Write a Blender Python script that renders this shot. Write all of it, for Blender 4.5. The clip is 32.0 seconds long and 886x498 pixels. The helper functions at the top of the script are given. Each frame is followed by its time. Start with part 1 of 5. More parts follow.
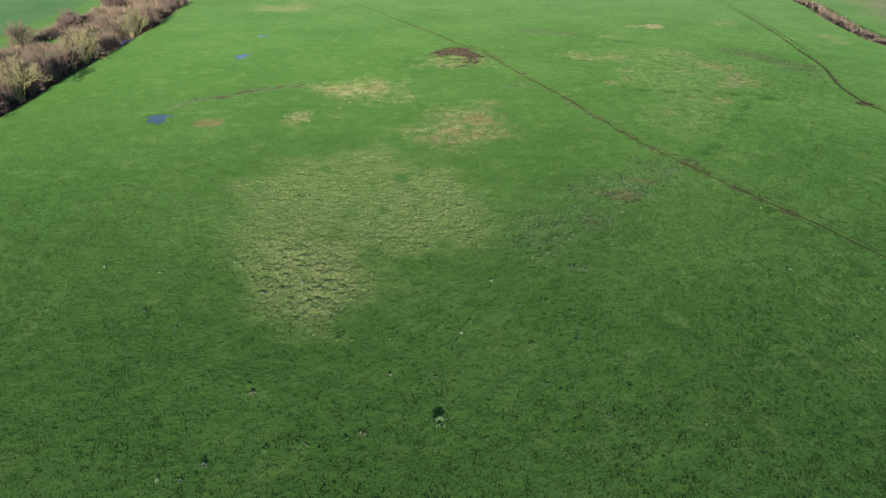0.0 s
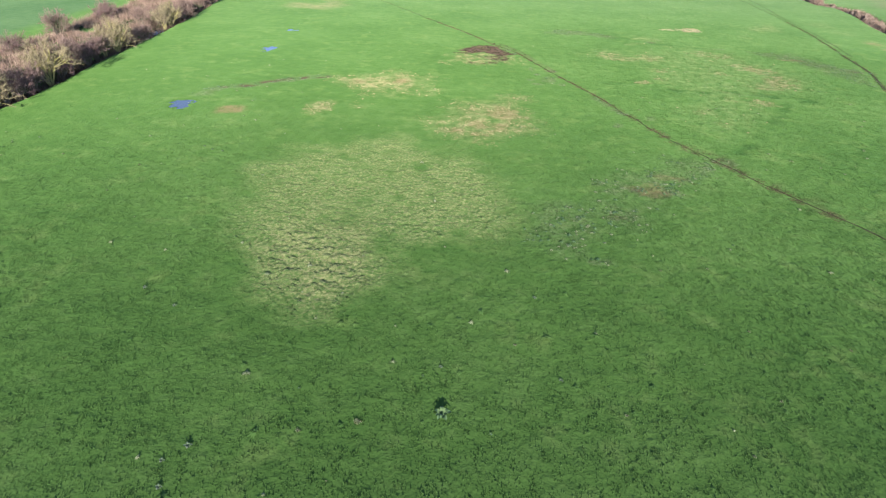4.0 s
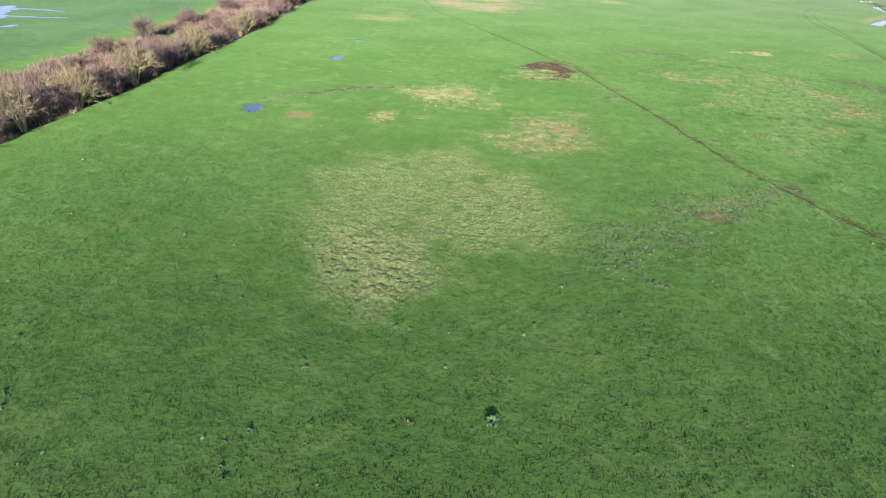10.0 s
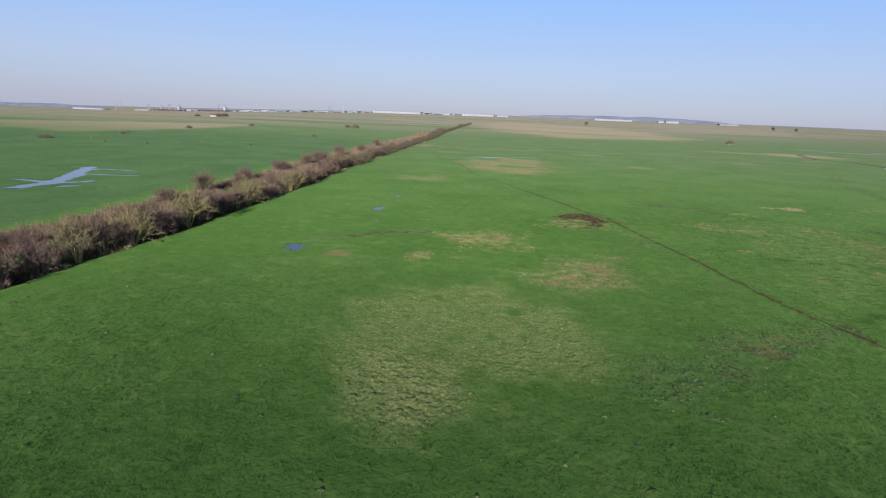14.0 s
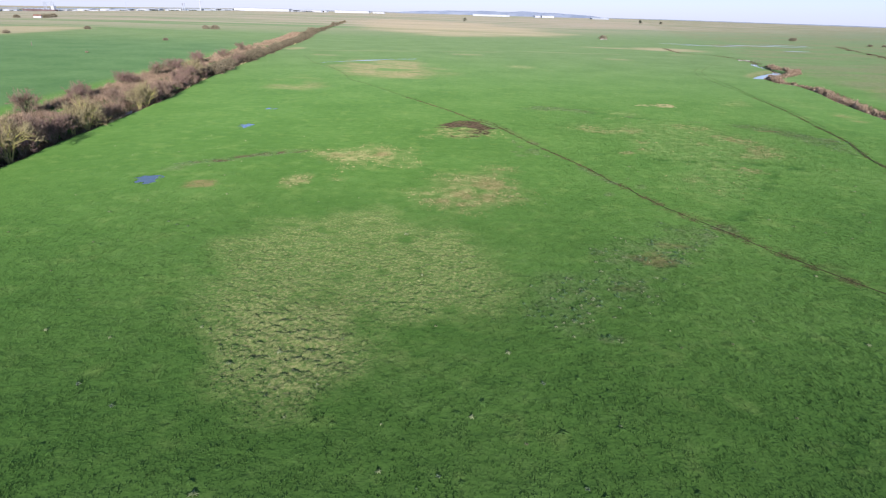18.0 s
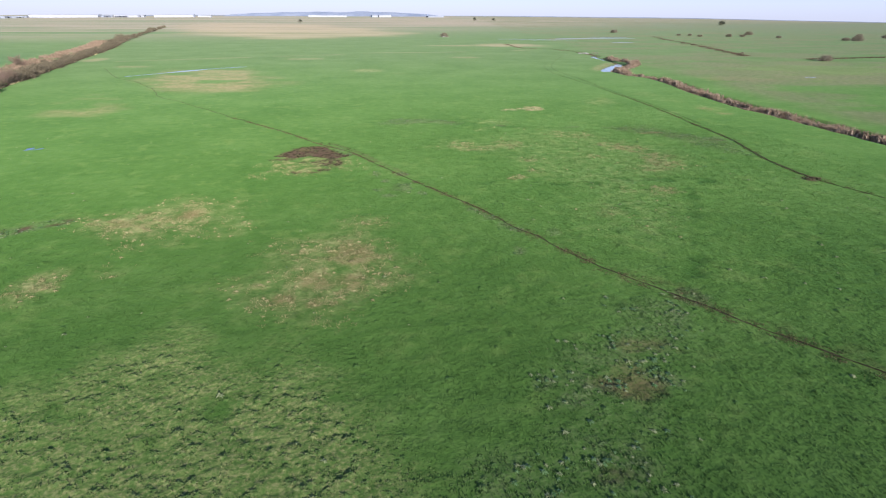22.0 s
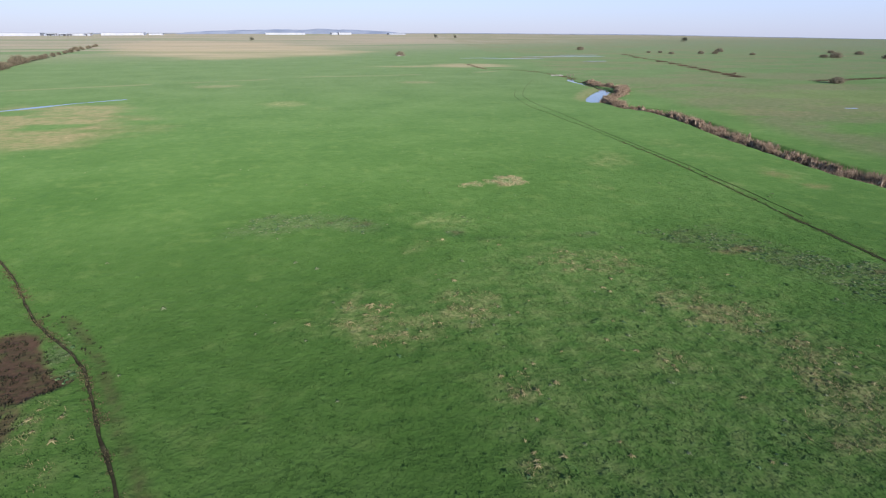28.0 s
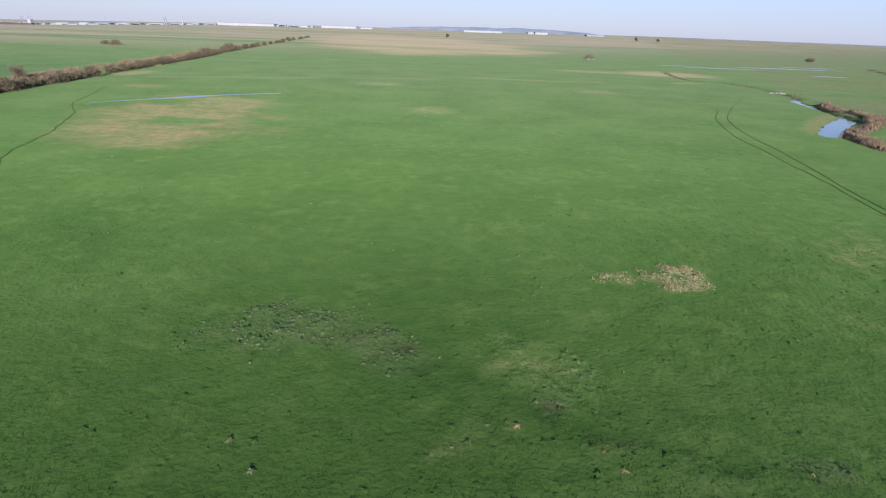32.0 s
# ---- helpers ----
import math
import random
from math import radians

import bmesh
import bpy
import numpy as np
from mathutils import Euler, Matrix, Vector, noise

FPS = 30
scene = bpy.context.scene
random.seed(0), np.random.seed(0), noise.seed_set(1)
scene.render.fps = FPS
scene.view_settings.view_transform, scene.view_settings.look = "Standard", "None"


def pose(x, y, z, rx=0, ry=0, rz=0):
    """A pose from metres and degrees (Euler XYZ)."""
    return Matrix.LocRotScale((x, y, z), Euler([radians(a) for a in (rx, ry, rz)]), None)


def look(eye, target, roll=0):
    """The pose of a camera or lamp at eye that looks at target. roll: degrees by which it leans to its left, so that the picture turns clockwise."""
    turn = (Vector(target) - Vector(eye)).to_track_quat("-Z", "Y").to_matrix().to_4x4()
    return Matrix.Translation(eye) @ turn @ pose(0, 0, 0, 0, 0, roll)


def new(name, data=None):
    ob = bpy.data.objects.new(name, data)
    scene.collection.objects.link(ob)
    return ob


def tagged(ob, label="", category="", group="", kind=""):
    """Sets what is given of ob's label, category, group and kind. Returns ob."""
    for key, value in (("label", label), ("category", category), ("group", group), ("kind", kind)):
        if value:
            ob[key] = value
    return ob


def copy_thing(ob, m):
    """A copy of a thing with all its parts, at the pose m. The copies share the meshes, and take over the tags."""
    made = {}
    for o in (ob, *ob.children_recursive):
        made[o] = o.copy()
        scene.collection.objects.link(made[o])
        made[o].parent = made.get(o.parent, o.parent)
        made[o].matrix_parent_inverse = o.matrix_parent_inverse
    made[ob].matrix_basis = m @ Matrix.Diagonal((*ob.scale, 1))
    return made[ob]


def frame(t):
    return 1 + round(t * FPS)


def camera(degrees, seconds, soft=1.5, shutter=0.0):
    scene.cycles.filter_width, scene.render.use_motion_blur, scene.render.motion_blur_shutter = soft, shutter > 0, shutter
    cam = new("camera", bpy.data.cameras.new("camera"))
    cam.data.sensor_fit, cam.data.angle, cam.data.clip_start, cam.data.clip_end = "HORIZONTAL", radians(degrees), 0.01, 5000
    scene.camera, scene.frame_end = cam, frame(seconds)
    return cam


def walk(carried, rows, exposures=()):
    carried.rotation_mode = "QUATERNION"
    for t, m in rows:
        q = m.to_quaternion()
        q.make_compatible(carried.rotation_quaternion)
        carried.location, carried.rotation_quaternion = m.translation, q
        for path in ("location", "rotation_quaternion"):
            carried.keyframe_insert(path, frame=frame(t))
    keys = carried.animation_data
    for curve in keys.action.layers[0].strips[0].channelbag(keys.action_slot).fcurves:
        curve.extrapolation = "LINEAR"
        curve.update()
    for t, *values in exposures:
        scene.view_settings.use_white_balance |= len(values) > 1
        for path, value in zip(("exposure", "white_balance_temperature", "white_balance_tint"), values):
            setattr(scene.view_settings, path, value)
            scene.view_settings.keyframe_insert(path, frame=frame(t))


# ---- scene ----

# >>path
LENS = 75.56
PATH = [  # seconds, x, y, z, turn to the left, tilt up, lean
    (0, 0.00, -0.00, 29.84, 0.07, -31.06, 1.61),
    (0.5, 0.29, 0.52, 29.00, 0.43, -31.01, 1.68),
    (1, 0.65, 0.93, 27.98, 0.82, -30.93, 1.72),
    (1.5, 1.06, 1.18, 27.16, 1.24, -30.83, 1.71),
    (2, 1.28, 1.45, 26.43, 1.54, -30.70, 1.84),
    (2.5, 1.39, 1.55, 26.41, 1.95, -30.62, 1.86),
    (3, 1.37, 1.50, 26.53, 2.33, -30.52, 2.00),
    (3.5, 1.27, 1.41, 26.75, 2.72, -30.44, 2.13),
    (5.5, 0.84, 1.01, 27.44, 4.36, -30.13, 2.51),
    (6, 0.75, 0.95, 27.41, 4.82, -29.99, 2.61),
    (6.5, 0.71, 0.80, 27.47, 5.28, -29.92, 2.64),
    (7, 0.70, 0.70, 27.47, 5.77, -29.76, 2.73),
    (7.5, 0.70, 0.50, 27.42, 6.20, -29.69, 2.73),
    (8, 0.60, 0.34, 27.34, 6.76, -29.65, 2.83),
    (8.5, 0.50, 0.34, 27.27, 7.21, -29.57, 2.87),
    (9, 0.51, 0.35, 27.21, 7.69, -29.47, 2.89),
    (9.5, 0.46, 0.37, 27.18, 8.12, -29.43, 2.96),
    (10, 0.40, 0.36, 27.20, 8.60, -29.36, 3.05),
    (10.5, 0.28, 0.33, 26.65, 9.04, -29.29, 2.99),
    (11, 0.34, 0.43, 25.90, 9.55, -29.17, 3.00),
    (11.5, 0.43, 0.44, 25.44, 9.96, -29.14, 2.99),
    (11.75, 0.49, 0.54, 25.37, 10.49, -25.84, 2.99),
    (12, 0.55, 0.63, 25.29, 11.01, -18.60, 2.56),
    (12.5, 0.79, 0.27, 24.32, 11.87, -10.38, 2.13),
    (13, 0.73, 0.25, 24.00, 12.33, -10.28, 2.16),
    (13.5, 0.72, 0.23, 23.68, 12.69, -13.08, 2.28),
    (14, 0.74, 0.26, 23.48, 13.13, -13.55, 2.40),
    (14.5, 0.49, 0.44, 23.56, 13.04, -23.02, 3.01),
    (16.5, 0.43, 1.08, 23.52, 1.84, -22.56, 1.82),
    (17, 0.24, 2.20, 23.73, 1.25, -22.54, 1.80),
    (17.5, 0.24, 3.93, 23.93, 1.47, -22.54, 1.77),
    (18, 0.08, 6.57, 23.99, 1.22, -22.54, 1.83),
    (18.5, 0.11, 9.18, 24.05, 1.01, -22.52, 1.74),
    (19, 0.00, 12.32, 24.18, 0.73, -22.53, 1.74),
    (19.5, -0.13, 15.29, 24.25, 0.51, -22.54, 1.76),
    (20, 0.15, 18.95, 24.12, -0.23, -22.47, 1.65),
    (20.5, 0.72, 23.33, 23.69, -4.58, -22.40, 1.13),
    (21, 0.72, 27.24, 23.52, -7.46, -22.35, 0.97),
    (21.5, 0.98, 30.72, 23.36, -9.07, -22.30, 0.86),
    (22, 1.48, 34.72, 23.27, -13.31, -22.27, 0.45),
    (22.5, 2.12, 38.54, 23.14, -15.07, -22.28, 0.28),
    (23, 3.15, 42.71, 23.05, -16.02, -22.28, 0.29),
    (23.5, 4.51, 47.47, 23.01, -16.32, -22.31, 0.22),
    (24, 6.00, 52.22, 23.09, -16.37, -22.33, 0.23),
    (24.5, 7.71, 56.98, 23.11, -16.39, -22.37, 0.26),
    (26.5, 17.25, 79.10, 23.03, -16.13, -22.55, 0.30),
    (27, 19.34, 85.08, 22.93, -16.29, -22.41, 0.20),
    (27.5, 21.58, 90.63, 23.04, -16.36, -20.89, 0.26),
    (28, 23.86, 96.46, 23.00, -16.72, -20.75, 0.28),
    (28.5, 26.08, 101.70, 23.19, -16.74, -20.75, 0.26),
    (29, 27.77, 106.73, 23.71, -11.24, -20.92, 0.93),
    (29.5, 30.05, 110.91, 23.95, -2.47, -21.09, 1.8),
    (30, 32.14, 115.54, 24.16, 0.40, -21.11, 1.92),
    (30.5, 33.78, 119.40, 24.11, 0.93, -21.13, 2.02),
    (31, 35.40, 123.02, 23.95, 0.95, -21.12, 2.1),
    (31.5, 36.59, 125.62, 23.43, 0.99, -21.10, 2.08),
    (32, 37.62, 128.06, 23.00, 1.05, -21.11, 2.15),
]


def aim(x, y, z, turn, tilt, lean):
    """A pose from a place, a turn to the left of +y, a tilt up and a lean, in degrees."""
    a, b = radians(turn), radians(tilt)
    ahead = Vector((-math.sin(a) * math.cos(b), math.cos(a) * math.cos(b), math.sin(b)))
    return look((x, y, z), Vector((x, y, z)) + ahead, lean)


cam = camera(LENS, 32.0, soft=1.15)
walk(cam, [(row[0], aim(*row[1:])) for row in PATH],
     exposures=[(0.0, 0.55, 6350, 6), (0.5, 0.85, 6350, 8), (1.0, 1.07, 6220, 12), (2.0, 1.15, 6130, 15), (3.0, 1.14, 6110, 17), (6.0, 1.13, 6080, 23), (11.5, 1.10, 6080, 24), (12.5, 0.7, 6180, 19), (13.5, 0.13, 6250, 15), (14.5, -0.08, 6250, 14), (16.5, 0.52, 6200, 16), (19.0, 0.68, 6150, 16), (21.0, 0.62, 6150, 16), (24.0, 0.7, 6150, 15), (27.0, 0.72, 6200, 15), (28.0, 0.43, 6150, 15), (30.0, 0.41, 6200, 15), (31.0, 0.40, 6200, 15), (32.0, 0.32, 6200, 15)])

# ---- light ----
SUN_TURN, SUN_HEIGHT = 0.153, radians(15.0)
sun_way = Vector((math.sin(SUN_TURN) * math.cos(SUN_HEIGHT), -math.cos(SUN_TURN) * math.cos(SUN_HEIGHT), math.sin(SUN_HEIGHT)))
world = bpy.data.worlds.new("sky")
scene.world = world
world.use_nodes = True
wn, wl = world.node_tree.nodes, world.node_tree.links
sky = wn.new("ShaderNodeTexSky")
sky.sky_type, sky.sun_disc = "NISHITA", False
sky.sun_elevation, sky.sun_rotation = SUN_HEIGHT, math.pi - SUN_TURN
sky.air_density, sky.dust_density, sky.ozone_density = 1.0, 0.2, 3.0
wn["Background"].inputs[1].default_value = 0.094
# winter haze: milky towards the horizon, clearer above
way_up, up_part = wn.new("ShaderNodeTexCoord"), wn.new("ShaderNodeSeparateXYZ")
wl.new(way_up.outputs["Generated"], up_part.inputs[0])
veil = wn.new("ShaderNodeValToRGB")
veil.color_ramp.elements[0].position, veil.color_ramp.elements[0].color = 0.0, (0.39, 0.445, 0.62, 1)
veil.color_ramp.elements[1].position, veil.color_ramp.elements[1].color = 0.17, (0.345, 0.55, 0.94, 1)
for high, tint in ((0.07, (0.45, 0.55, 0.79, 1)), (0.45, (0.11, 0.165, 0.275, 1)), (1.0, (0.06, 0.095, 0.165, 1))):
    veil.color_ramp.elements.new(high).color = tint
wl.new(up_part.outputs[2], veil.inputs[0])
milk = wn.new("ShaderNodeVectorMath")
milk.operation = "SCALE"
milk.inputs["Scale"].default_value = 12.0
wl.new(veil.outputs[0], milk.inputs[0])
haze = wn.new("ShaderNodeMix")
haze.data_type = "RGBA"
haze.inputs[0].default_value = 0.7
wl.new(milk.outputs[0], haze.inputs[7])
wl.new(sky.outputs[0], haze.inputs[6])
wl.new(haze.outputs[2], wn["Background"].inputs[0])
lamp = bpy.data.lights.new("sun", "SUN")
lamp.energy, lamp.angle, lamp.color = 4.6, radians(0.55), (1.0, 0.94, 0.86)
sun = new("sun", lamp)
sun.matrix_world = look(sun_way * 100, (0, 0, 0))

# ---- numbers that make ground and growth uneven ----
rng = np.random.default_rng(7)


def hashed(ix, iy, seed):
    n = (ix.astype(np.int64) * 374761393 + iy.astype(np.int64) * 668265263 + seed * 1274126177) & 0xFFFFFFFF
    n = ((n ^ (n >> 13)) * 1103515245) & 0xFFFFFFFF
    return ((n ^ (n >> 16)) & 0xFFFF) / 65535.0


def grain(x, y, size, seed=0):
    """Smooth value noise from 0 to 1 with cells of that many metres."""
    x, y = x / size, y / size
    ix, iy = np.floor(x), np.floor(y)
    fx, fy = x - ix, y - iy
    fx, fy = fx * fx * (3 - 2 * fx), fy * fy * (3 - 2 * fy)
    a, b = hashed(ix, iy, seed), hashed(ix + 1, iy, seed)
    c, d = hashed(ix, iy + 1, seed), hashed(ix + 1, iy + 1, seed)
    return (a * (1 - fx) + b * fx) * (1 - fy) + (c * (1 - fx) + d * fx) * fy


def fbm(x, y, size, seed=0, octaves=3):
    total, weight, amp = 0.0, 0.0, 1.0
    for o in range(octaves):
        total = total + amp * grain(x, y, size / 2**o, seed + 31 * o)
        weight, amp = weight + amp, amp * 0.5
    return total / weight


def cells(x, y, size, seed=0):
    """Distance to the heart of the nearest clump, in clump widths, and that clump's own number from 0 to 1."""
    x, y = x / size, y / size
    ix, iy = np.floor(x), np.floor(y)
    best, tone = np.full(np.shape(x), 9.0), np.zeros(np.shape(x))
    for dx in (-1, 0, 1):
        for dy in (-1, 0, 1):
            cx, cy = ix + dx, iy + dy
            d = np.hypot(x - cx - 0.1 - 0.8 * hashed(cx, cy, seed), y - cy - 0.1 - 0.8 * hashed(cx, cy, seed + 1))
            tone = np.where(d < best, hashed(cx, cy, seed + 2), tone)
            best = np.minimum(best, d)
    return best, tone


def smooth(a, b, v):
    u = np.clip((v - a) / (b - a), 0, 1)
    return u * u * (3 - 2 * u)


def to_line(x, y, line):
    """Distance to a polyline, and the place along it from 0 to its number of legs."""
    best, along = np.full(np.shape(x), 1e9), np.zeros(np.shape(x))
    for n, ((ax, ay), (bx, by)) in enumerate(zip(line, line[1:])):
        dx, dy = bx - ax, by - ay
        u = np.clip(((x - ax) * dx + (y - ay) * dy) / (dx * dx + dy * dy), 0, 1)
        d = np.hypot(x - ax - u * dx, y - ay - u * dy)
        along = np.where(d < best, n + u, along)
        best = np.minimum(best, d)
    return best, along


def inside(x, y, poly):
    """Signed distance to a closed outline, positive inside."""
    d, _ = to_line(x, y, [*poly, poly[0]])
    odd = np.zeros(np.shape(x), bool)
    for (ax, ay), (bx, by) in zip(poly, [*poly[1:], poly[0]]):
        if ay != by:
            odd ^= ((ay > y) != (by > y)) & (x < (bx - ax) * (y - ay) / (by - ay) + ax)
    return np.where(odd, d, -d)


def patch(x, y, poly, soft, ragged=1.0, seed=0):
    """1 inside an outline, 0 outside, with an edge that wanders."""
    out = np.zeros(np.shape(x))
    px, py = [p[0] for p in poly], [p[1] for p in poly]
    m = soft * 3 + ragged * 2
    near = (x > min(px) - m) & (x < max(px) + m) & (y > min(py) - m) & (y < max(py) + m)
    if near.any():
        d = inside(x[near], y[near], poly) + ragged * 2 * (fbm(x[near], y[near], max(1.5, soft * 1.6), seed + 5) - 0.5)
        out[near] = smooth(-soft, soft, d)
    return out


def spot(x, y, cx, cy, rx, ry, ragged=0.6, seed=0):
    out, reach = np.zeros(np.shape(x)), 1.3 + 0.5 * ragged
    near = (np.abs(x - cx) < rx * reach) & (np.abs(y - cy) < ry * reach)
    if near.any():
        px, py = x[near], y[near]
        d = np.hypot((px - cx) / rx, (py - cy) / ry)
        out[near] = smooth(1.25, 0.45, d + ragged * (fbm(px, py, max(0.8, min(rx, ry) * 0.5), seed + 9) - 0.5))
    return out


# ---- plan ----
HEDGE = [(-64.5, 15), (-67.2, 56), (-68.8, 72), (-70, 93), (-72.8, 109), (-76.6, 144), (-80, 166.5), (-84.8, 190), (-90, 216), (-97.5, 274), (-107, 345), (-114.5, 403), (-126.5, 498), (-145, 598), (-219, 1156)]
TRAIL = [(-85, 330), (-70.5, 290), (-59, 271), (-47.4, 245.5), (-41, 225), (-31, 208.5), (-16, 181.8), (-10.2, 172.2), (-5.6, 164.6), (0.0, 154.2), (3.5, 147.3), (7.9, 140.4), (10.3, 135.2), (12.2, 129.7), (13.7, 125),
         (17.4, 115.8), (21.7, 104.5), (25, 93.8), (29.3, 81.5), (33, 74.6), (36, 68), (38.4, 63.5), (41.2, 58.9), (45.4, 50.5), (53, 38), (66, 16), (84, -14)]
TRAIL_SIDE = [(5.5, 147.7), (7.7, 144), (9.6, 139.9), (11.6, 134.8), (12.6, 131.3), (14, 127.6), (16, 122)]
RUT_OUTER = [(127, 332), (116, 307), (108, 276), (106.5, 259), (104.3, 243), (103.4, 231), (100.2, 210), (97.1, 187), (92.5, 165), (89.8, 153.6), (86.5, 137), (80.4, 119.4), (78.5, 110.5), (78.2, 105.1), (79, 97), (81, 86), (86, 70), (96, 40), (110, 0)]
RUT_INNER = [(160, 385), (147, 362), (134.4, 339), (120, 308), (113, 281), (110, 258.5), (106.1, 236.3), (102, 212), (98.6, 187), (94.2, 165), (91.6, 153)]
CREEK = [(113, 95), (115, 110), (117, 127), (119.5, 145), (121.5, 160), (122, 170), (125.5, 188), (129.5, 206), (136, 226), (138.5, 235), (142.5, 254), (139, 266), (141, 279), (143, 286), (152, 295.5), (162, 306.5), (174, 322), (176.5, 330), (175.5, 343), (180, 365), (184, 385), (190, 418), (188, 459), (169, 474), (178, 545)]
POOL = [(137.5, 284), (142, 292.5), (148.5, 302), (157, 312.5), (164, 321)]
BROOK = [(164, 321), (168, 332), (170, 342), (173, 357), (176, 373), (182, 386)]
DITCH_FAR = [(286, 375), (313, 434), (355, 531), (391, 626), (432, 717)]
TUSSOCK = [(-26.6, 65), (-20.6, 70), (-10.2, 76.8), (0.1, 71.5), (5, 61), (3, 51), (-2.3, 49.5), (-8.8, 50.5), (-8.2, 44.8), (-5.6, 41.6), (-12.4, 35.9), (-15.9, 38.9), (-19, 48.7)]
TUSSOCK_HIGH = [(-18.5, 49.5), (-9.5, 50), (-8.5, 43.5), (-11.5, 38), (-15, 40)]
DRY_A = [(-25, 103), (-16.4, 115.5), (-9, 112), (-11, 101.5), (-17, 99.5)]
DRY_B = [(-4.7, 85), (0, 97), (8.1, 98.5), (9, 85), (5, 77.5), (-2, 80.2)]
GREY = [(6.8, 51), (11, 49), (18, 55.5), (26, 64), (32, 74), (27, 75), (19, 67.5), (11, 59)]
GREY_FAR = [(17, 166.5), (24, 171.5), (29.3, 171), (36.5, 164.5), (34.5, 162.5), (28, 167), (22, 165)]
ROUGH = [(26.5, 139), (30.5, 145.5), (42, 146), (54.7, 153), (61, 145), (65.5, 136), (66.5, 127), (61, 116), (49.3, 110), (44, 94), (39, 90), (36, 98), (39, 113), (37, 128)]
PALE_BAND = [(37.9, 167.6), (42.3, 169.1), (45.6, 167.8), (49.1, 165.7), (49.0, 162.6), (46.5, 160.4), (42.7, 160.8), (40.5, 162.3), (39.0, 164.8)]
RUTGREY = [(67.5, 153), (76.7, 152.5), (79.5, 143), (83.5, 134), (79, 123), (75, 134), (74, 142), (69.5, 147.5)]
PATCH_FAR = [(-45.5, 253), (-56, 282), (-52, 317), (-27, 321), (-8.8, 277), (-10, 252), (-15.5, 236), (-27, 230.5)]
PATCH_FAR_B = [(-68.3, 217), (-61.5, 233), (-47.3, 213), (-50, 191), (-58, 194)]
STRAW_HEAP = [(57.4, 182.5), (60.2, 185.8), (63.4, 185), (63.2, 180.2), (59, 179.2)]
MUD = [(-4.6, 138.0), (-2.4, 142.3), (0.1, 145.6), (2.3, 145.8), (4.2, 144.8), (5.6, 141.3), (6.9, 138.5), (8.4, 136.8), (7.3, 135.6), (6.0, 134.9), (2.8, 136.0), (1.5, 137.2), (-0.1, 136.8), (-1.5, 136.3), (-3.4, 137.4)]
MUD_BITS = [(4.3, 132.0, 2.5, 3.0), (-3.0, 135.4, 2.2, 0.8), (0.2, 132.6, 1.0, 0.7), (3.2, 127.2, 0.9, 0.8), (1.9, 125.8, 0.9, 0.35), (-0.9, 126.5, 0.9, 0.8), (15.2, 121.6, 1.0, 0.7), (19.1, 110.3, 0.5, 0.6), (16.6, 117.4, 0.5, 0.7)]
# pale dry tufts in the rough meadow, and clumps of broad-leaved weeds: x, y, half width, half depth
TAN = [(29.8, 140, 2.3, 3.2), (33.4, 136.6, 2.6, 2.2), (39.3, 139.5, 2.4, 3.0), (53.7, 147.7, 2.6, 2.8), (57, 145.4, 2.4, 2.4), (59, 135, 2.2, 2.6), (61.4, 132, 2.4, 2.4), (62, 125.5, 2.2, 2.4), (60, 121, 2.6, 2.2), (61.8, 118.8, 2.2, 1.8),
       (56.8, 116.6, 2.2, 1.8), (32.6, 116.4, 1.3, 1.2), (36.6, 119.5, 1.0, 1.0), (50.6, 104.7, 2.2, 1.8), (46, 106.4, 1.2, 1.2), (38.6, 127, 1.2, 1.4), (51.5, 127, 1.4, 1.4)]
TAN_OUT = [(40.9, 156.6, 1.6, 1.6), (48, 156, 1.4, 1.4), (44, 164.3, 3.4, 1.8), (38.2, 155.4, 1.4, 1.2), (38.8, 98, 2.0, 2.0), (39.8, 90.5, 1.2, 1.2), (74.3, 176.3, 1.6, 2.2), (88.6, 195, 3.0, 5.0), (82.5, 190, 2.2, 4.0), (110, 176, 3.0, 4.0), (108, 166, 2.4, 3.0), (-18.1, 91, 1.6, 1.6), (-14, 97.8, 1.2, 1.4), (-22, 105.5, 2.2, 2.2), (-24, 87, 1.6, 2.0), (41.8, 287, 3, 3), (86, 192, 4.0, 5.0), (108.8, 204.5, 4.0, 5.0), (108.6, 191.7, 3.4, 4.0), (94.8, 169.5, 2.4, 3.0)]
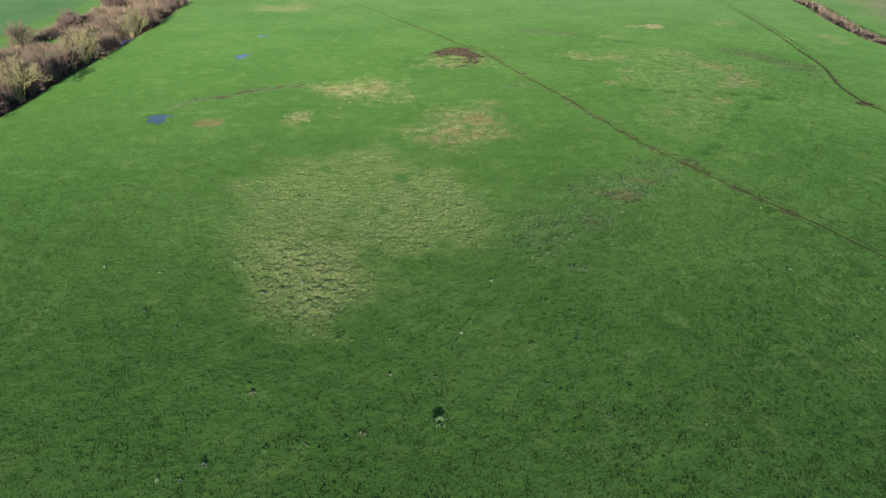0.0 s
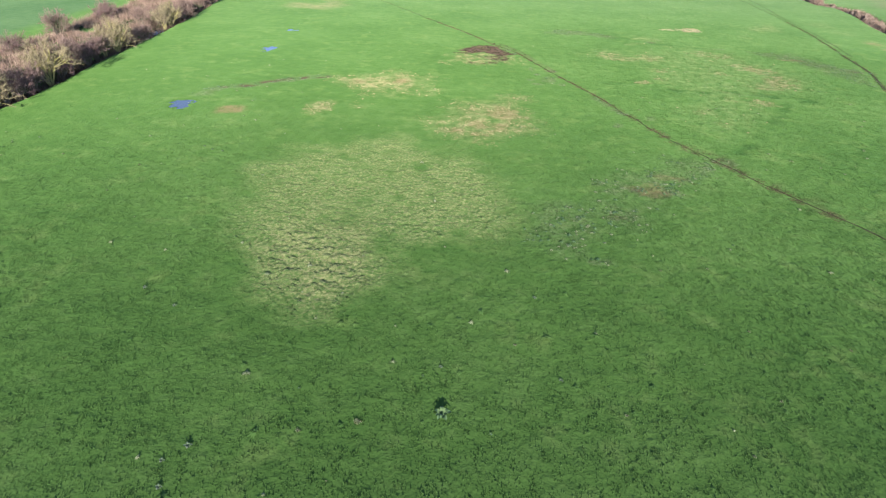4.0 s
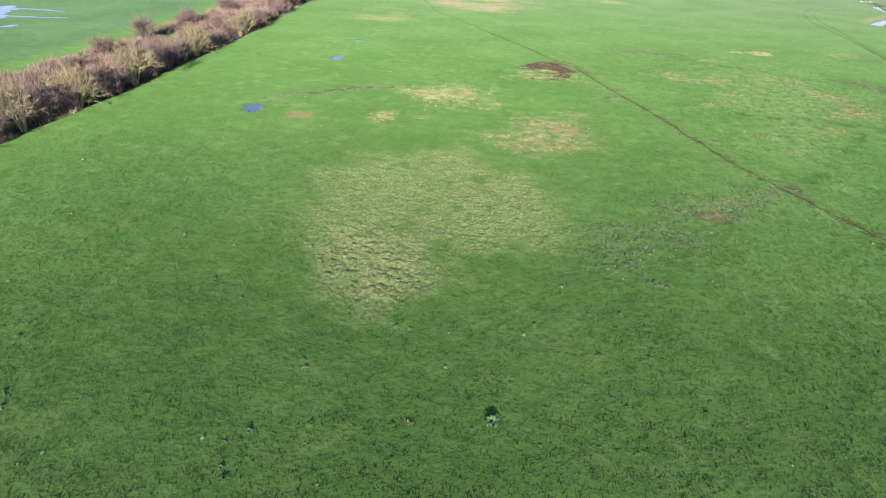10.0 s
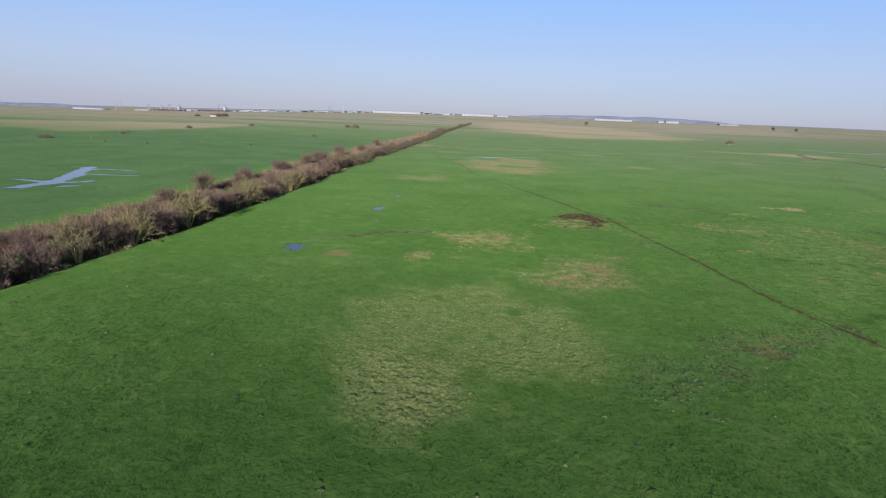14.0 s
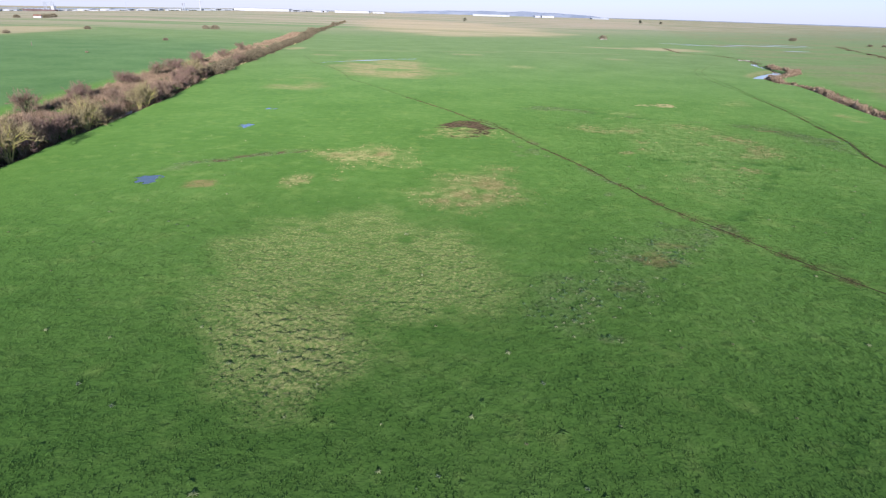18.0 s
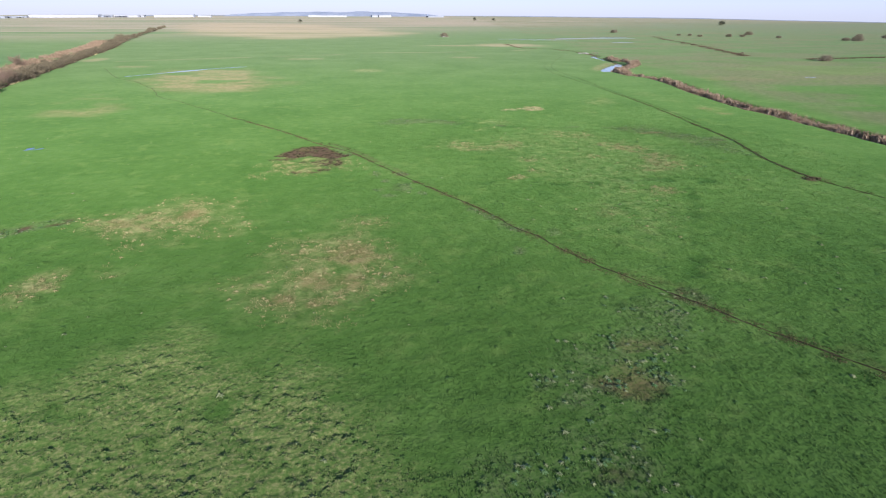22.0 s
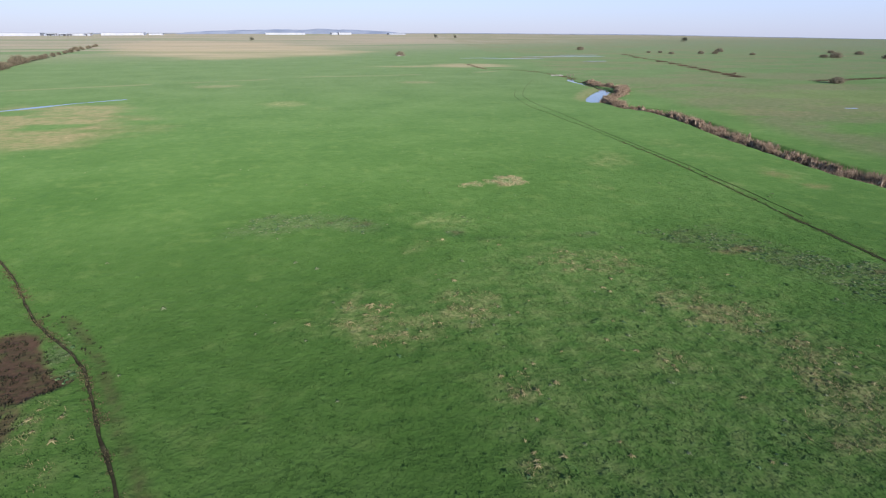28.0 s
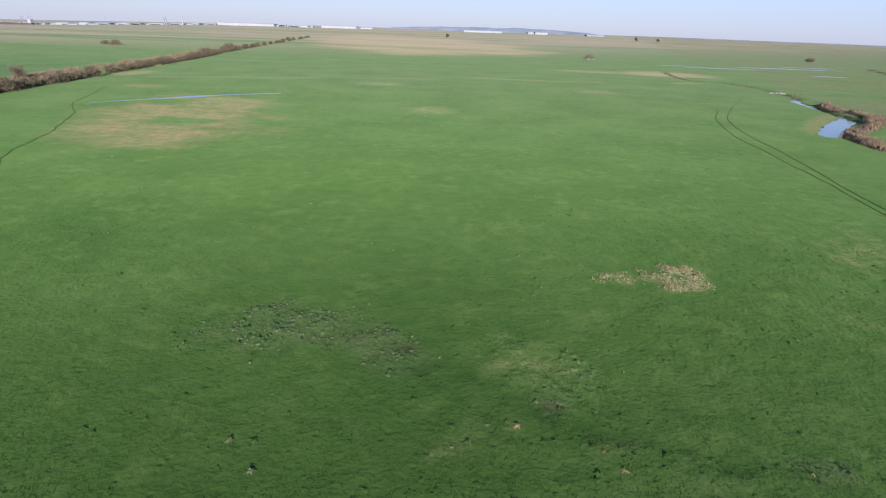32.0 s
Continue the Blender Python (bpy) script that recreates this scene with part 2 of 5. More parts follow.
WEEDS = [(6.6, 141, 0.8, 2.4), (8.2, 137.6, 0.8, 1.0), (34, 74.2, 1.4, 1.6), (-38, 101, 0.9, 0.8), (-34, 104, 1.2, 0.9), (-43.6, 96.5, 1.2, 1.2), (14.2, 114.4, 1.3, 2.2), (11.4, 123, 0.5, 1.6), (12.4, 118.4, 0.6, 1.2), (10.6, 114, 0.8, 0.8), (11.6, 110.8, 1.1, 0.8), (16.5, 111.3, 0.5, 0.8), (15.4, 122.4, 1.1, 0.8), (19.5, 64, 1.2, 1.0), (15.9, 65, 0.7, 0.8), (17, 62.9, 1.0, 0.8), (24, 63.6, 1.2, 1.0), (30.3, 72, 1.2, 1.8),
         (17.1, 56.8, 1.6, 1.4), (13, 46.6, 1.2, 0.5), (69, 149.8, 1.4, 1.0), (73.6, 145.5, 2.2, 1.2), (77.5, 140.5, 2.6, 1.4), (82.5, 136.5, 2.0, 1.4), (22.6, 171.5, 1.8, 1.6), (26.5, 170.5, 2.2, 1.2), (31, 168, 1.8, 1.0), (33.6, 166.4, 1.4, 1.0), (44.5, 159.7, 1.2, 1.0), (59.6, 154.8, 1.4, 0.9), (21.3, 102.0, 0.7, 0.9), (22.1, 100.3, 0.7, 0.9), (22.8, 98.4, 0.7, 0.9), (23.6, 96.1, 0.7, 0.9), (24.3, 94.2, 0.7, 0.9), (22.4, 87.8, 0.7, 0.9), (28.3, 92.4, 0.7, 0.9), (72.1, 152.2, 1.1, 0.7), (73.3, 148.9, 1.1, 0.7), (77.3, 143.3, 1.1, 0.7), (80.2, 140.4, 1.1, 0.7), (84.2, 137.3, 1.1, 0.7), (85.9, 134.8, 1.1, 0.7)]
FIELD_DRY = [(-236, 1302), (-216, 1604), (30, 1440), (137, 851), (87, 731), (-20, 671), (-141, 871)]
# flooded hollows in the far field: a line, and half its width at both ends
FLOOD = [([(-139, 108), (-140, 118), (-140.5, 128), (-146, 138.5), (-154.4, 150.3), (-162, 163)], 2.3, 2.6), ([(-146, 139), (-149, 147.5), (-141, 149.3), (-133, 152)], 1.8, 0.9), ([(-158, 156), (-155.4, 160.8), (-149, 161.8), (-141, 161)], 1.8, 0.6),
         ([(-156, 129), (-147.5, 128.5), (-141, 128)], 0.6, 2.2), ([(-176, 158), (-166.4, 161.3), (-160, 162)], 0.5, 1.6), ([(-141, 127), (-136.8, 131), (-134.5, 137)], 2.0, 0.8)]
PUDDLES = [(-45.2, 86.5, 1.6, 2.2), (-45.8, 129.0, 1.7, 2.8), (-48.3, 152.8, 2.6, 2.2), (210, 244, 2.6, 2.0)]
WET_LINE = [(-67, 290), (-52.7, 306), (-38, 322), (-24.5, 331)]


def hedge_x(y):
    return np.interp(y, [p[1] for p in HEDGE], [p[0] for p in HEDGE])


def covers(x, y):
    """What grows where, each from 0 to 1."""
    c = {}
    c["tussock"] = patch(x, y, TUSSOCK, 3.2, 4.0, 1) * smooth(0.22, 0.5, fbm(x, y, 3.5, 26) + 0.12)
    c["high"] = patch(x, y, TUSSOCK_HIGH, 3.0, 3.0, 2)
    uneven = smooth(0.36, 0.6, 0.45 * fbm(x, y, 2.4, 27) + 0.55 * fbm(x, y, 0.9, 28, 2))
    dry = (1.0 * patch(x, y, DRY_A, 4.5, 4.0, 3) + 0.8 * patch(x, y, DRY_B, 3.5, 4.0, 4)) * (0.42 + 0.58 * uneven)
    for n, (px, py, rx, ry) in enumerate(TAN + TAN_OUT):
        dry = dry + (0.78 if n < len(TAN) else 0.3) * spot(x, y, px, py, rx * 1.25, ry * 1.25, 1.4, 100 + n) * (0.25 + 0.75 * uneven)
    dry = dry + 0.9 * spot(x, y, 29, 303, 8, 9, 0.8, 3) + 0.8 * spot(x, y, -24, 89.5, 2.2, 3.2, 0.8, 4)  + 0.8 * spot(x, y, 1.2, 130.0, 7.5, 7, 1.2, 24) * smooth(0.3, 0.6, fbm(x * 1.5, y, 1.3, 45))
    c["dry"] = np.clip(dry, 0, 1)
    c["straw"] = np.clip(patch(x, y, STRAW_HEAP, 0.9, 1.2, 7) * (0.55 + 0.45 * smooth(0.35, 0.55, fbm(x, y, 1.0, 71))) + 0.36 * spot(x, y, 54.6, 181.6, 2.6, 1.5, 0.9, 5), 0, 1)
    mound = spot(x, y, 0.6, 142.8, 1.5, 1.5, 0.9, 29)
    red = 0.6 * mound + 0.8 * spot(x, y, -13.6, 107.7, 1.8, 1.9, 0.9, 6) + 0.5 * spot(x, y, -21.2, 105.4, 1.4, 1.5, 0.9, 28) + 0.5 * spot(x, y, 4.4, 84.3, 1.6, 1.6, 0.9, 30) + 0.6 * spot(x, y, -1.9, 81.6, 1.1, 1.4, 0.9, 31) + 0.6 * spot(x, y, 1.0, 79.9, 0.9, 0.9, 0.9, 32) + 0.8 * spot(x, y, -37.2, 85.3, 2.4, 2.2, 0.9, 7) + 0.6 * spot(x, y, 5, 91, 2.2, 3.2, 0.9, 8) + 0.5 * spot(x, y, 1, 85, 1.6, 2, 0.9, 10)
    c["red"] = np.clip(red + 0.5 * spot(x, y, 21.6, 63.7, 1.8, 2.2, 1.2, 12) + 0.4 * spot(x, y, 24.6, 68, 1.8, 1.2, 1.2, 33) + 0.7 * spot(x, y, 74, 145, 3, 1.2, 0.9, 13) + 0.5 * spot(x, y, 107.7, 174.1, 2.6, 2.6, 1.2, 46) + 0.45 * spot(x, y, 108, 165.9, 2.0, 2.0, 1.2, 47) + 0.45 * spot(x, y, 173, 243, 14, 12, 1.3, 48), 0, 1)
    strip, _ = to_line(x, y, [(-45, 92.4), (-43.5, 97), (-41, 98), (-36.4, 102.2), (-31.5, 106.3), (-28, 108)])
    grey = 0.6 * patch(x, y, GREY, 3.0, 4.0, 14) + 0.9 * patch(x, y, GREY_FAR, 2.0, 2.0, 15) + 0.45 * patch(x, y, RUTGREY, 2.0, 2.5, 16) + 0.8 * smooth(2.2, 0.3, strip + 1.5 * (fbm(x, y, 2, 77) - 0.5))
    for n, (px, py, rx, ry) in enumerate(WEEDS):
        grey = grey + spot(x, y, px, py, rx * 1.2, ry * 1.2, 1.2, 130 + n)
    c["grey"] = np.clip(grey, 0, 1)
    c["rough"] = np.maximum(patch(x, y, ROUGH, 6.0, 6.0, 17), patch(x, y, PALE_BAND, 2.0, 2.5, 19))
    mud = patch(x, y, MUD, 0.35, 0.6, 18) * (1 - 0.25 * mound) * (0.8 + 0.2 * smooth(0.25, 0.45, fbm(x, y, 0.9, 34)))
    fringe = 0.0
    for n, (px, py, rx, ry) in enumerate(MUD_BITS):
        fringe = np.maximum(fringe, spot(x, y, px, py, rx * 1.2, ry * 1.2, 1.0, 160 + n) * (0.35 + 0.65 * smooth(0.36, 0.54, fbm(x * 1.3, y, 0.7, 61, 2))))
    fringe = np.maximum(fringe, smooth(1.5, 0.2, strip + 1.6 * (fbm(x, y, 1.6, 78) - 0.5)) * smooth(0.5, 0.6, fbm(x, y, 1.3, 79)) * smooth(-45, -41, x))
    fringe = np.maximum(fringe, spot(x, y, 77.5, 106, 2.2, 1.6, 1.4, 35) + 0.8 * spot(x, y, 83.2, 135.5, 1.2, 1.0, 1.4, 36))
    thin = spot(x, y, 33.9, 166.2, 1.5, 1.0, 1.4, 180) + spot(x, y, 31.0, 167.8, 1.6, 0.8, 1.4, 181) + 0.8 * spot(x, y, 23.4, 172.4, 1.8, 1.0, 1.4, 182) + 0.7 * spot(x, y, 44.6, 159.6, 1.0, 0.6, 1.4, 183)
    thin = thin + 0.3 * patch(x, y, RUTGREY, 1.5, 3.0, 189) + 0.8 * spot(x, y, 21.5, 63.4, 3.4, 1.5, 1.4, 184) + 0.6 * spot(x, y, 16.6, 56.6, 1.8, 1.2, 1.4, 185) + 0.5 * spot(x, y, 26.3, 67.3, 1.8, 1.2, 1.4, 186)
    fringe = np.maximum(fringe, 0.7 * np.clip(thin, 0, 1) * smooth(0.42, 0.6, fbm(x, y, 1.0, 187)))
    junction = 0.4 * spot(x, y, 33.6, 75.5, 1.8, 2.4, 1.2, 20) * smooth(0.4, 0.6, fbm(x, y, 1.2, 62))
    d, _ = to_line(x, y, TRAIL)
    trodden = 0.10 * smooth(1.5, 0.4, d) * smooth(0.50, 0.66, fbm(x, y, 1.4, 63)) * smooth(190, 150, y)
    d, _ = to_line(x, y, TRAIL_SIDE)
    trodden = trodden + 0.5 * smooth(0.75, 0.15, d + 0.3 * (fbm(x, y, 1.3, 68) - 0.5)) * (0.35 + 0.65 * smooth(0.4, 0.6, fbm(x, y, 0.8, 69)))
    d, _ = to_line(x, y, [(38, 67), (45.4, 53), (53, 40)])
    trodden = trodden + 0.2 * smooth(2.6, 0.6, d) * smooth(0.42, 0.6, fbm(x, y, 2.0, 64))
    c["mud"] = np.clip(mud + 0.85 * fringe + junction + trodden, 0, 1)
    lush, _ = to_line(x, y, [(58, 108.2), (45.4, 89.7), (38.6, 80.4), (34, 76)])
    lush_b, _ = to_line(x, y, [(19, 115), (30.6, 114.2), (38.2, 111), (50.6, 112), (60, 109)])
    lush_c, _ = to_line(x, y, [(35.0, 164.0), (38.6, 163.2), (42.0, 161.2), (44.8, 158.2), (48.5, 156.8), (52.9, 156.0), (56.5, 154.2)])
    c["lush"] = np.clip(0.7 * smooth(1.7, 0.3, lush + 1.2 * (fbm(x, y, 3, 73) - 0.5)) + 0.9 * smooth(1.5, 0.2, lush_c + 1.4 * (fbm(x, y, 3, 72) - 0.5)) + 1.5 * smooth(20, 36, x) * smooth(1.8, 0.2, lush_b + 2.2 * (fbm(x, y, 6, 70) - 0.5)), 0, 1) * smooth(0.35, 0.65, fbm(x, y, 2.2, 65))
    streaky = smooth(0.3, 0.6, fbm(x, y * 4, 90, 37))
    far_dry = 1.1 * patch(x, y, PATCH_FAR, 9.0, 8.0, 5) * smooth(0.26, 0.54, fbm(x, y * 1.5, 16, 8)) * (0.55 + 0.45 * smooth(0.35, 0.6, fbm(x, y * 1.6, 5, 76))) + 0.55 * patch(x, y, PATCH_FAR_B, 6.0, 8.0, 6) * smooth(0.35, 0.6, fbm(x, y * 1.5, 12, 38)) + 0.6 * spot(x, y, -76, 338, 9, 6, 1.0, 11) + 0.75 * spot(x, y, -105, 384, 6, 14, 0.8, 49) + 0.5 * spot(x, y, 2.5, 378, 10, 8, 1.0, 39) + 0.5 * spot(x, y, 96, 380, 10, 8, 1.0, 40)
    far_dry = far_dry + 0.6 * patch(x, y, [(132, 284), (136, 297), (148, 315), (162, 331), (164, 325), (151, 307), (140, 293)], 1.5, 2.0, 42)
    d, _ = to_line(x, y, [(-90, 372), (-28, 396), (21, 413), (50, 429), (88, 430), (126, 434), (165, 452)])
    far_dry = far_dry + 0.45 * smooth(3.5, 1.0, d + 3 * (fbm(x, y, 14, 41) - 0.5)) * smooth(0.35, 0.55, fbm(x, y, 20, 43)) + 0.5 * spot(x, y, 117, 510, 34, 20, 0.9, 44) * streaky
    c["field"] = np.clip(far_dry + (0.5 + 0.5 * streaky) * patch(x, y, FIELD_DRY, 40.0, 40.0, 21) + 0.8 * spot(x, y, 170, 520, 32, 26, 0.8, 22) + 0.8 * patch(x, y, [(-335, 318), (-440, 340), (-520, 420), (-470, 480), (-380, 600), (-350, 565), (-332, 460), (-325, 375)], 8.0, 10.0, 23)
                         + 0.3 * patch(x, y, [(170, 250), (270, 320), (330, 260), (240, 200)], 20.0, 40.0, 25), 0, 1)
    return c


def hedge_depth(x, y):
    off = hedge_x(y) - x
    ditch = smooth(0.0, 1.4, off) * smooth(5.4, 3.6, off)
    return -1.3 * ditch


def pools(x, y):
    """How deep water lies, from 0 at a shore to 1, and how near it is."""
    wet, near = np.zeros(np.shape(x)), np.zeros(np.shape(x))
    for n, (px, py, rx, ry) in enumerate(PUDDLES):
        wet = np.maximum(wet, spot(x, y, px, py, rx * (1.05, 0.9, 0.7, 0.9)[n], ry * (1.05, 0.9, 0.7, 0.9)[n], 1.7, 80 + n) * (0.25 + 0.75 * smooth(0.34, 0.56, fbm(x, y, 1.1, 96, 2))))
        near = np.maximum(near, smooth(3.2, 1.7, np.hypot((x - px) / rx, (y - py) / ry)))
    for n, (line, half_a, half_b) in enumerate(FLOOD):
        d, u = to_line(x, y, line)
        half = half_a + (half_b - half_a) * u / (len(line) - 1)
        wet = np.maximum(wet, smooth(1.25, 0.6, d / (0.78 * half) + 0.9 * (fbm(x, y, 3.5, 90 + n) - 0.5)))
        near = np.maximum(near, smooth(9, 4, d))
    d, u = to_line(x, y, WET_LINE)
    half = 0.62 + 1.4 * np.exp(-((u - 1.35) / 0.35) ** 2) + 0.3 * np.exp(-((u - 2.7) / 0.25) ** 2)
    wet = np.maximum(wet, smooth(1.3, 0.6, d / half + 0.9 * (fbm(x, y, 7, 95) - 0.42)))
    return wet, np.maximum(near, smooth(9, 4, d))


def rise(x, y):
    """How the far land lies above or below the meadow: it sinks towards the estuary and lifts a little inland."""
    x, y = np.asarray(x, float), np.asarray(y, float)
    turn, away = np.degrees(np.arctan2(-x, y)), np.hypot(x, y)
    slope = np.interp(turn, [-90, -52, -36, -18, 2, 20, 35, 50, 90], [-0.3, -0.2, 0.15, 0.24, 0.18, 0.0, -0.5, -0.92, -1.0])
    return np.minimum(away, 4000) * np.radians(slope) * smooth(550, 2600, away) * smooth(-100, 500, y)


def height(x, y, fine):
    """The lie of the ground; fine: where the small relief shows."""
    c = covers(x, y)
    z = 0.25 * (fbm(x, y, 30, 40) - 0.5) + 0.12 * (fbm(x, y, 6, 41) - 0.5)
    lump = fbm(x, y, 1.5, 42) - 0.5
    # hummocks: rounded clumps with narrow gaps between them
    hummock, clumpy = np.zeros(np.shape(x)), c["tussock"] + c["high"] + c["rough"] + c["grey"] + c["dry"]
    near = clumpy > 0.02
    if near.any():
        wob = 0.5 * fbm(x[near], y[near], 1.6, 46, 2)
        d, tone = cells(x[near] + wob, y[near] - wob, 0.92, 43)
        hummock[near] = (1 - np.clip(d / 0.72, 0, 1) ** 2.2) * (0.45 + 0.75 * tone) - 0.35
    trail, _ = to_line(x, y, TRAIL)
    for line in (TRAIL_SIDE, RUT_OUTER, RUT_INNER):
        trail = np.minimum(trail, to_line(x, y, line)[0])
    fine = fine * smooth(0.5, 1.8, trail)
    z = z + fine * (0.04 * lump + 0.04 * (fbm(x, y, 0.95, 47, 1) - 0.5) + hummock * np.clip(0.09 * c["tussock"] + 0.05 * c["high"] + 0.03 * c["rough"] + 0.04 * c["grey"] + 0.05 * c["dry"], 0, 0.16) + 0.05 * c["rough"] * lump + 0.1 * c["grey"] * (fbm(x, y, 0.9, 44) - 0.5) - 0.10 * c["lush"])
    z = z - 0.14 * c["mud"] * smooth(0.5, 1.8, trail) + 0.4 * smooth(1.6, 0.2, np.hypot(x - 0.6, y - 143)) + 0.16 * c["straw"] * (0.4 + fbm(x, y, 1.2, 45))
    z = z - 0.05 * smooth(1.4, 0.2, trail)
    z = z + hedge_depth(x, y)
    d, _ = to_line(x, y, CREEK)
    z = z - (0.4 + 0.9 * smooth(272, 256, y)) * smooth(4.0, 1.8, d)
    d, _ = to_line(x, y, POOL)
    z = np.minimum(z, 0.1 - 1.4 * smooth(3.9, 2.3, d))
    d, _ = to_line(x, y, BROOK)
    z = np.minimum(z, 0.1 - 1.4 * smooth(2.5, 1.1, d))
    d, _ = to_line(x, y, DITCH_FAR)
    z = z - 1.0 * smooth(5.0, 2.5, d)
    wet, near = pools(x, y)
    z = z * (1 - near) + near * (0.05 - 0.25 * wet)
    return z * smooth(3000, 1200, np.hypot(x, y)) + rise(x, y), c


# ---- materials ----
def material(name, rough=0.9, spec=0.15):
    m = bpy.data.materials.new(name)
    m.use_nodes = True
    n = m.node_tree.nodes
    b = n["Principled BSDF"]
    b.inputs["Roughness"].default_value = rough
    b.inputs["Specular IOR Level"].default_value = spec
    b.inputs["Diffuse Roughness"].default_value = 1.0 if rough > 0.75 else 0.3
    return m, n, m.node_tree.links, b


def noise_node(n, l, coord, scale, detail=3.0, rough=0.55, stretch=None):
    t = n.new("ShaderNodeTexNoise")
    t.inputs["Scale"].default_value, t.inputs["Detail"].default_value, t.inputs["Roughness"].default_value = scale, detail, rough
    if stretch:
        mp = n.new("ShaderNodeMapping")
        mp.inputs["Scale"].default_value = stretch
        l.new(coord, mp.inputs[0])
        coord = mp.outputs[0]
    l.new(coord, t.inputs["Vector"])
    return t.outputs["Fac"]


def ramp(n, l, fac, stops):
    r = n.new("ShaderNodeValToRGB")
    e = r.color_ramp.elements
    while len(e) < len(stops):
        e.new(0.5)
    for el, (p, col) in zip(e, stops):
        el.position, el.color = p, (*col, 1)
    l.new(fac, r.inputs[0])
    return r.outputs[0]


def mix(n, l, fac, a, b):
    m = n.new("ShaderNodeMix")
    m.data_type = "RGBA"
    for i, v in ((0, fac), (6, a), (7, b)):
        if isinstance(v, (int, float)):
            m.inputs[i].default_value = v
        elif isinstance(v, tuple):
            m.inputs[i].default_value = (*v, 1)
        else:
            l.new(v, m.inputs[i])
    return m.outputs[2]


def calc(n, l, op, a, b=0.0, c=0.0):
    m = n.new("ShaderNodeMath")
    m.operation = op
    for i, v in enumerate((a, b, c)):
        if isinstance(v, (int, float)):
            m.inputs[i].default_value = v
        else:
            l.new(v, m.inputs[i])
    return m.outputs[0]


def step(n, l, fac, lo, hi):
    m = n.new("ShaderNodeMapRange")
    m.interpolation_type = "SMOOTHSTEP"
    m.inputs["From Min"].default_value, m.inputs["From Max"].default_value = lo, hi
    l.new(fac, m.inputs["Value"])
    return m.outputs["Result"]


GREEN = [(0.25, (0.044, 0.102, 0.019)), (0.5, (0.060, 0.126, 0.025)), (0.75, (0.082, 0.153, 0.036))]
DRY = [(0.3, (0.185, 0.19, 0.074)), (0.7, (0.37, 0.325, 0.155))]


def colour_of_ground(n, l, coord):
    """Grass, dry grass, mud and the rest, mixed by what grows where and broken up by noise."""
    sep = []
    for name in ("cover_a", "cover_b", "cover_c"):
        at = n.new("ShaderNodeAttribute")
        at.attribute_name = name
        s = n.new("ShaderNodeSeparateColor")
        l.new(at.outputs["Color"], s.inputs[0])
        sep += [s.outputs[0], s.outputs[1], s.outputs[2], at.outputs["Alpha"]]
    tussock, dry, grey, mud, red, straw, rough, field, lush, high, _, _ = sep
    big = noise_node(n, l, coord, 0.045, 4, 0.6)
    mid = noise_node(n, l, coord, 0.5, 4, 0.65)
    small = noise_node(n, l, coord, 3.2, 4, 0.7)
    tone = calc(n, l, "ADD", calc(n, l, "MULTIPLY", big, 0.42), calc(n, l, "ADD", calc(n, l, "MULTIPLY", mid, 0.34), calc(n, l, "MULTIPLY", small, 0.24)))
    col = ramp(n, l, tone, [(0.36, GREEN[0][1]), (0.5, GREEN[1][1]), (0.64, GREEN[2][1])])
    pale = step(n, l, calc(n, l, "ADD", calc(n, l, "MULTIPLY", noise_node(n, l, coord, 0.16, 3, 0.6), 0.6), calc(n, l, "MULTIPLY", mid, 0.4)), 0.52, 0.66)
    col = mix(n, l, calc(n, l, "MULTIPLY", pale, 0.35), col, (0.125, 0.185, 0.048))
    tan = ramp(n, l, mid, DRY)
    broken = step(n, l, calc(n, l, "ADD", calc(n, l, "MULTIPLY", mid, 0.45), calc(n, l, "MULTIPLY", small, 0.55)), 0.38, 0.6)
    def lay(col, cover, paint, strength, even=0.35):
        f = calc(n, l, "MULTIPLY", cover, calc(n, l, "MULTIPLY_ADD", broken, 1 - even, even))
        return mix(n, l, calc(n, l, "MULTIPLY", f, strength), col, paint)
    col = lay(col, lush, (0.022, 0.068, 0.011), 0.9, 0.6)
    col = lay(col, rough, ramp(n, l, mid, [(0.3, (0.065, 0.145, 0.033)), (0.7, (0.155, 0.205, 0.066))]), 0.7, 0.2)
    col = lay(col, tussock, ramp(n, l, small, [(0.3, (0.072, 0.13, 0.034)), (0.5, (0.142, 0.182, 0.058)), (0.7, (0.265, 0.255, 0.11))]), 0.84, 0.3)
    col = lay(col, high, ramp(n, l, small, [(0.3, (0.11, 0.15, 0.045)), (0.6, (0.25, 0.245, 0.105))]), 0.5, 0.3)
    col = lay(col, dry, tan, 0.6, 0.2)
    col = lay(col, field, ramp(n, l, mid, [(0.3, (0.20, 0.152, 0.078)), (0.7, (0.29, 0.212, 0.115))]), 0.85, 0.6)
    col = lay(col, grey, ramp(n, l, small, [(0.3, (0.055, 0.10, 0.032)), (0.7, (0.17, 0.185, 0.095))]), 0.6, 0.1)
    col = lay(col, red, (0.22, 0.13, 0.075), 0.8)
    col = lay(col, straw, ramp(n, l, small, [(0.35, (0.20, 0.20, 0.085)), (0.5, (0.36, 0.32, 0.18)), (0.65, (0.58, 0.51, 0.33))]), 0.75, 0.0)
    col = lay(col, mud, ramp(n, l, small, [(0.3, (0.045, 0.026, 0.018)), (0.7, (0.085, 0.05, 0.034))]), 1.0, 0.9)
    return col, tone, small, mid


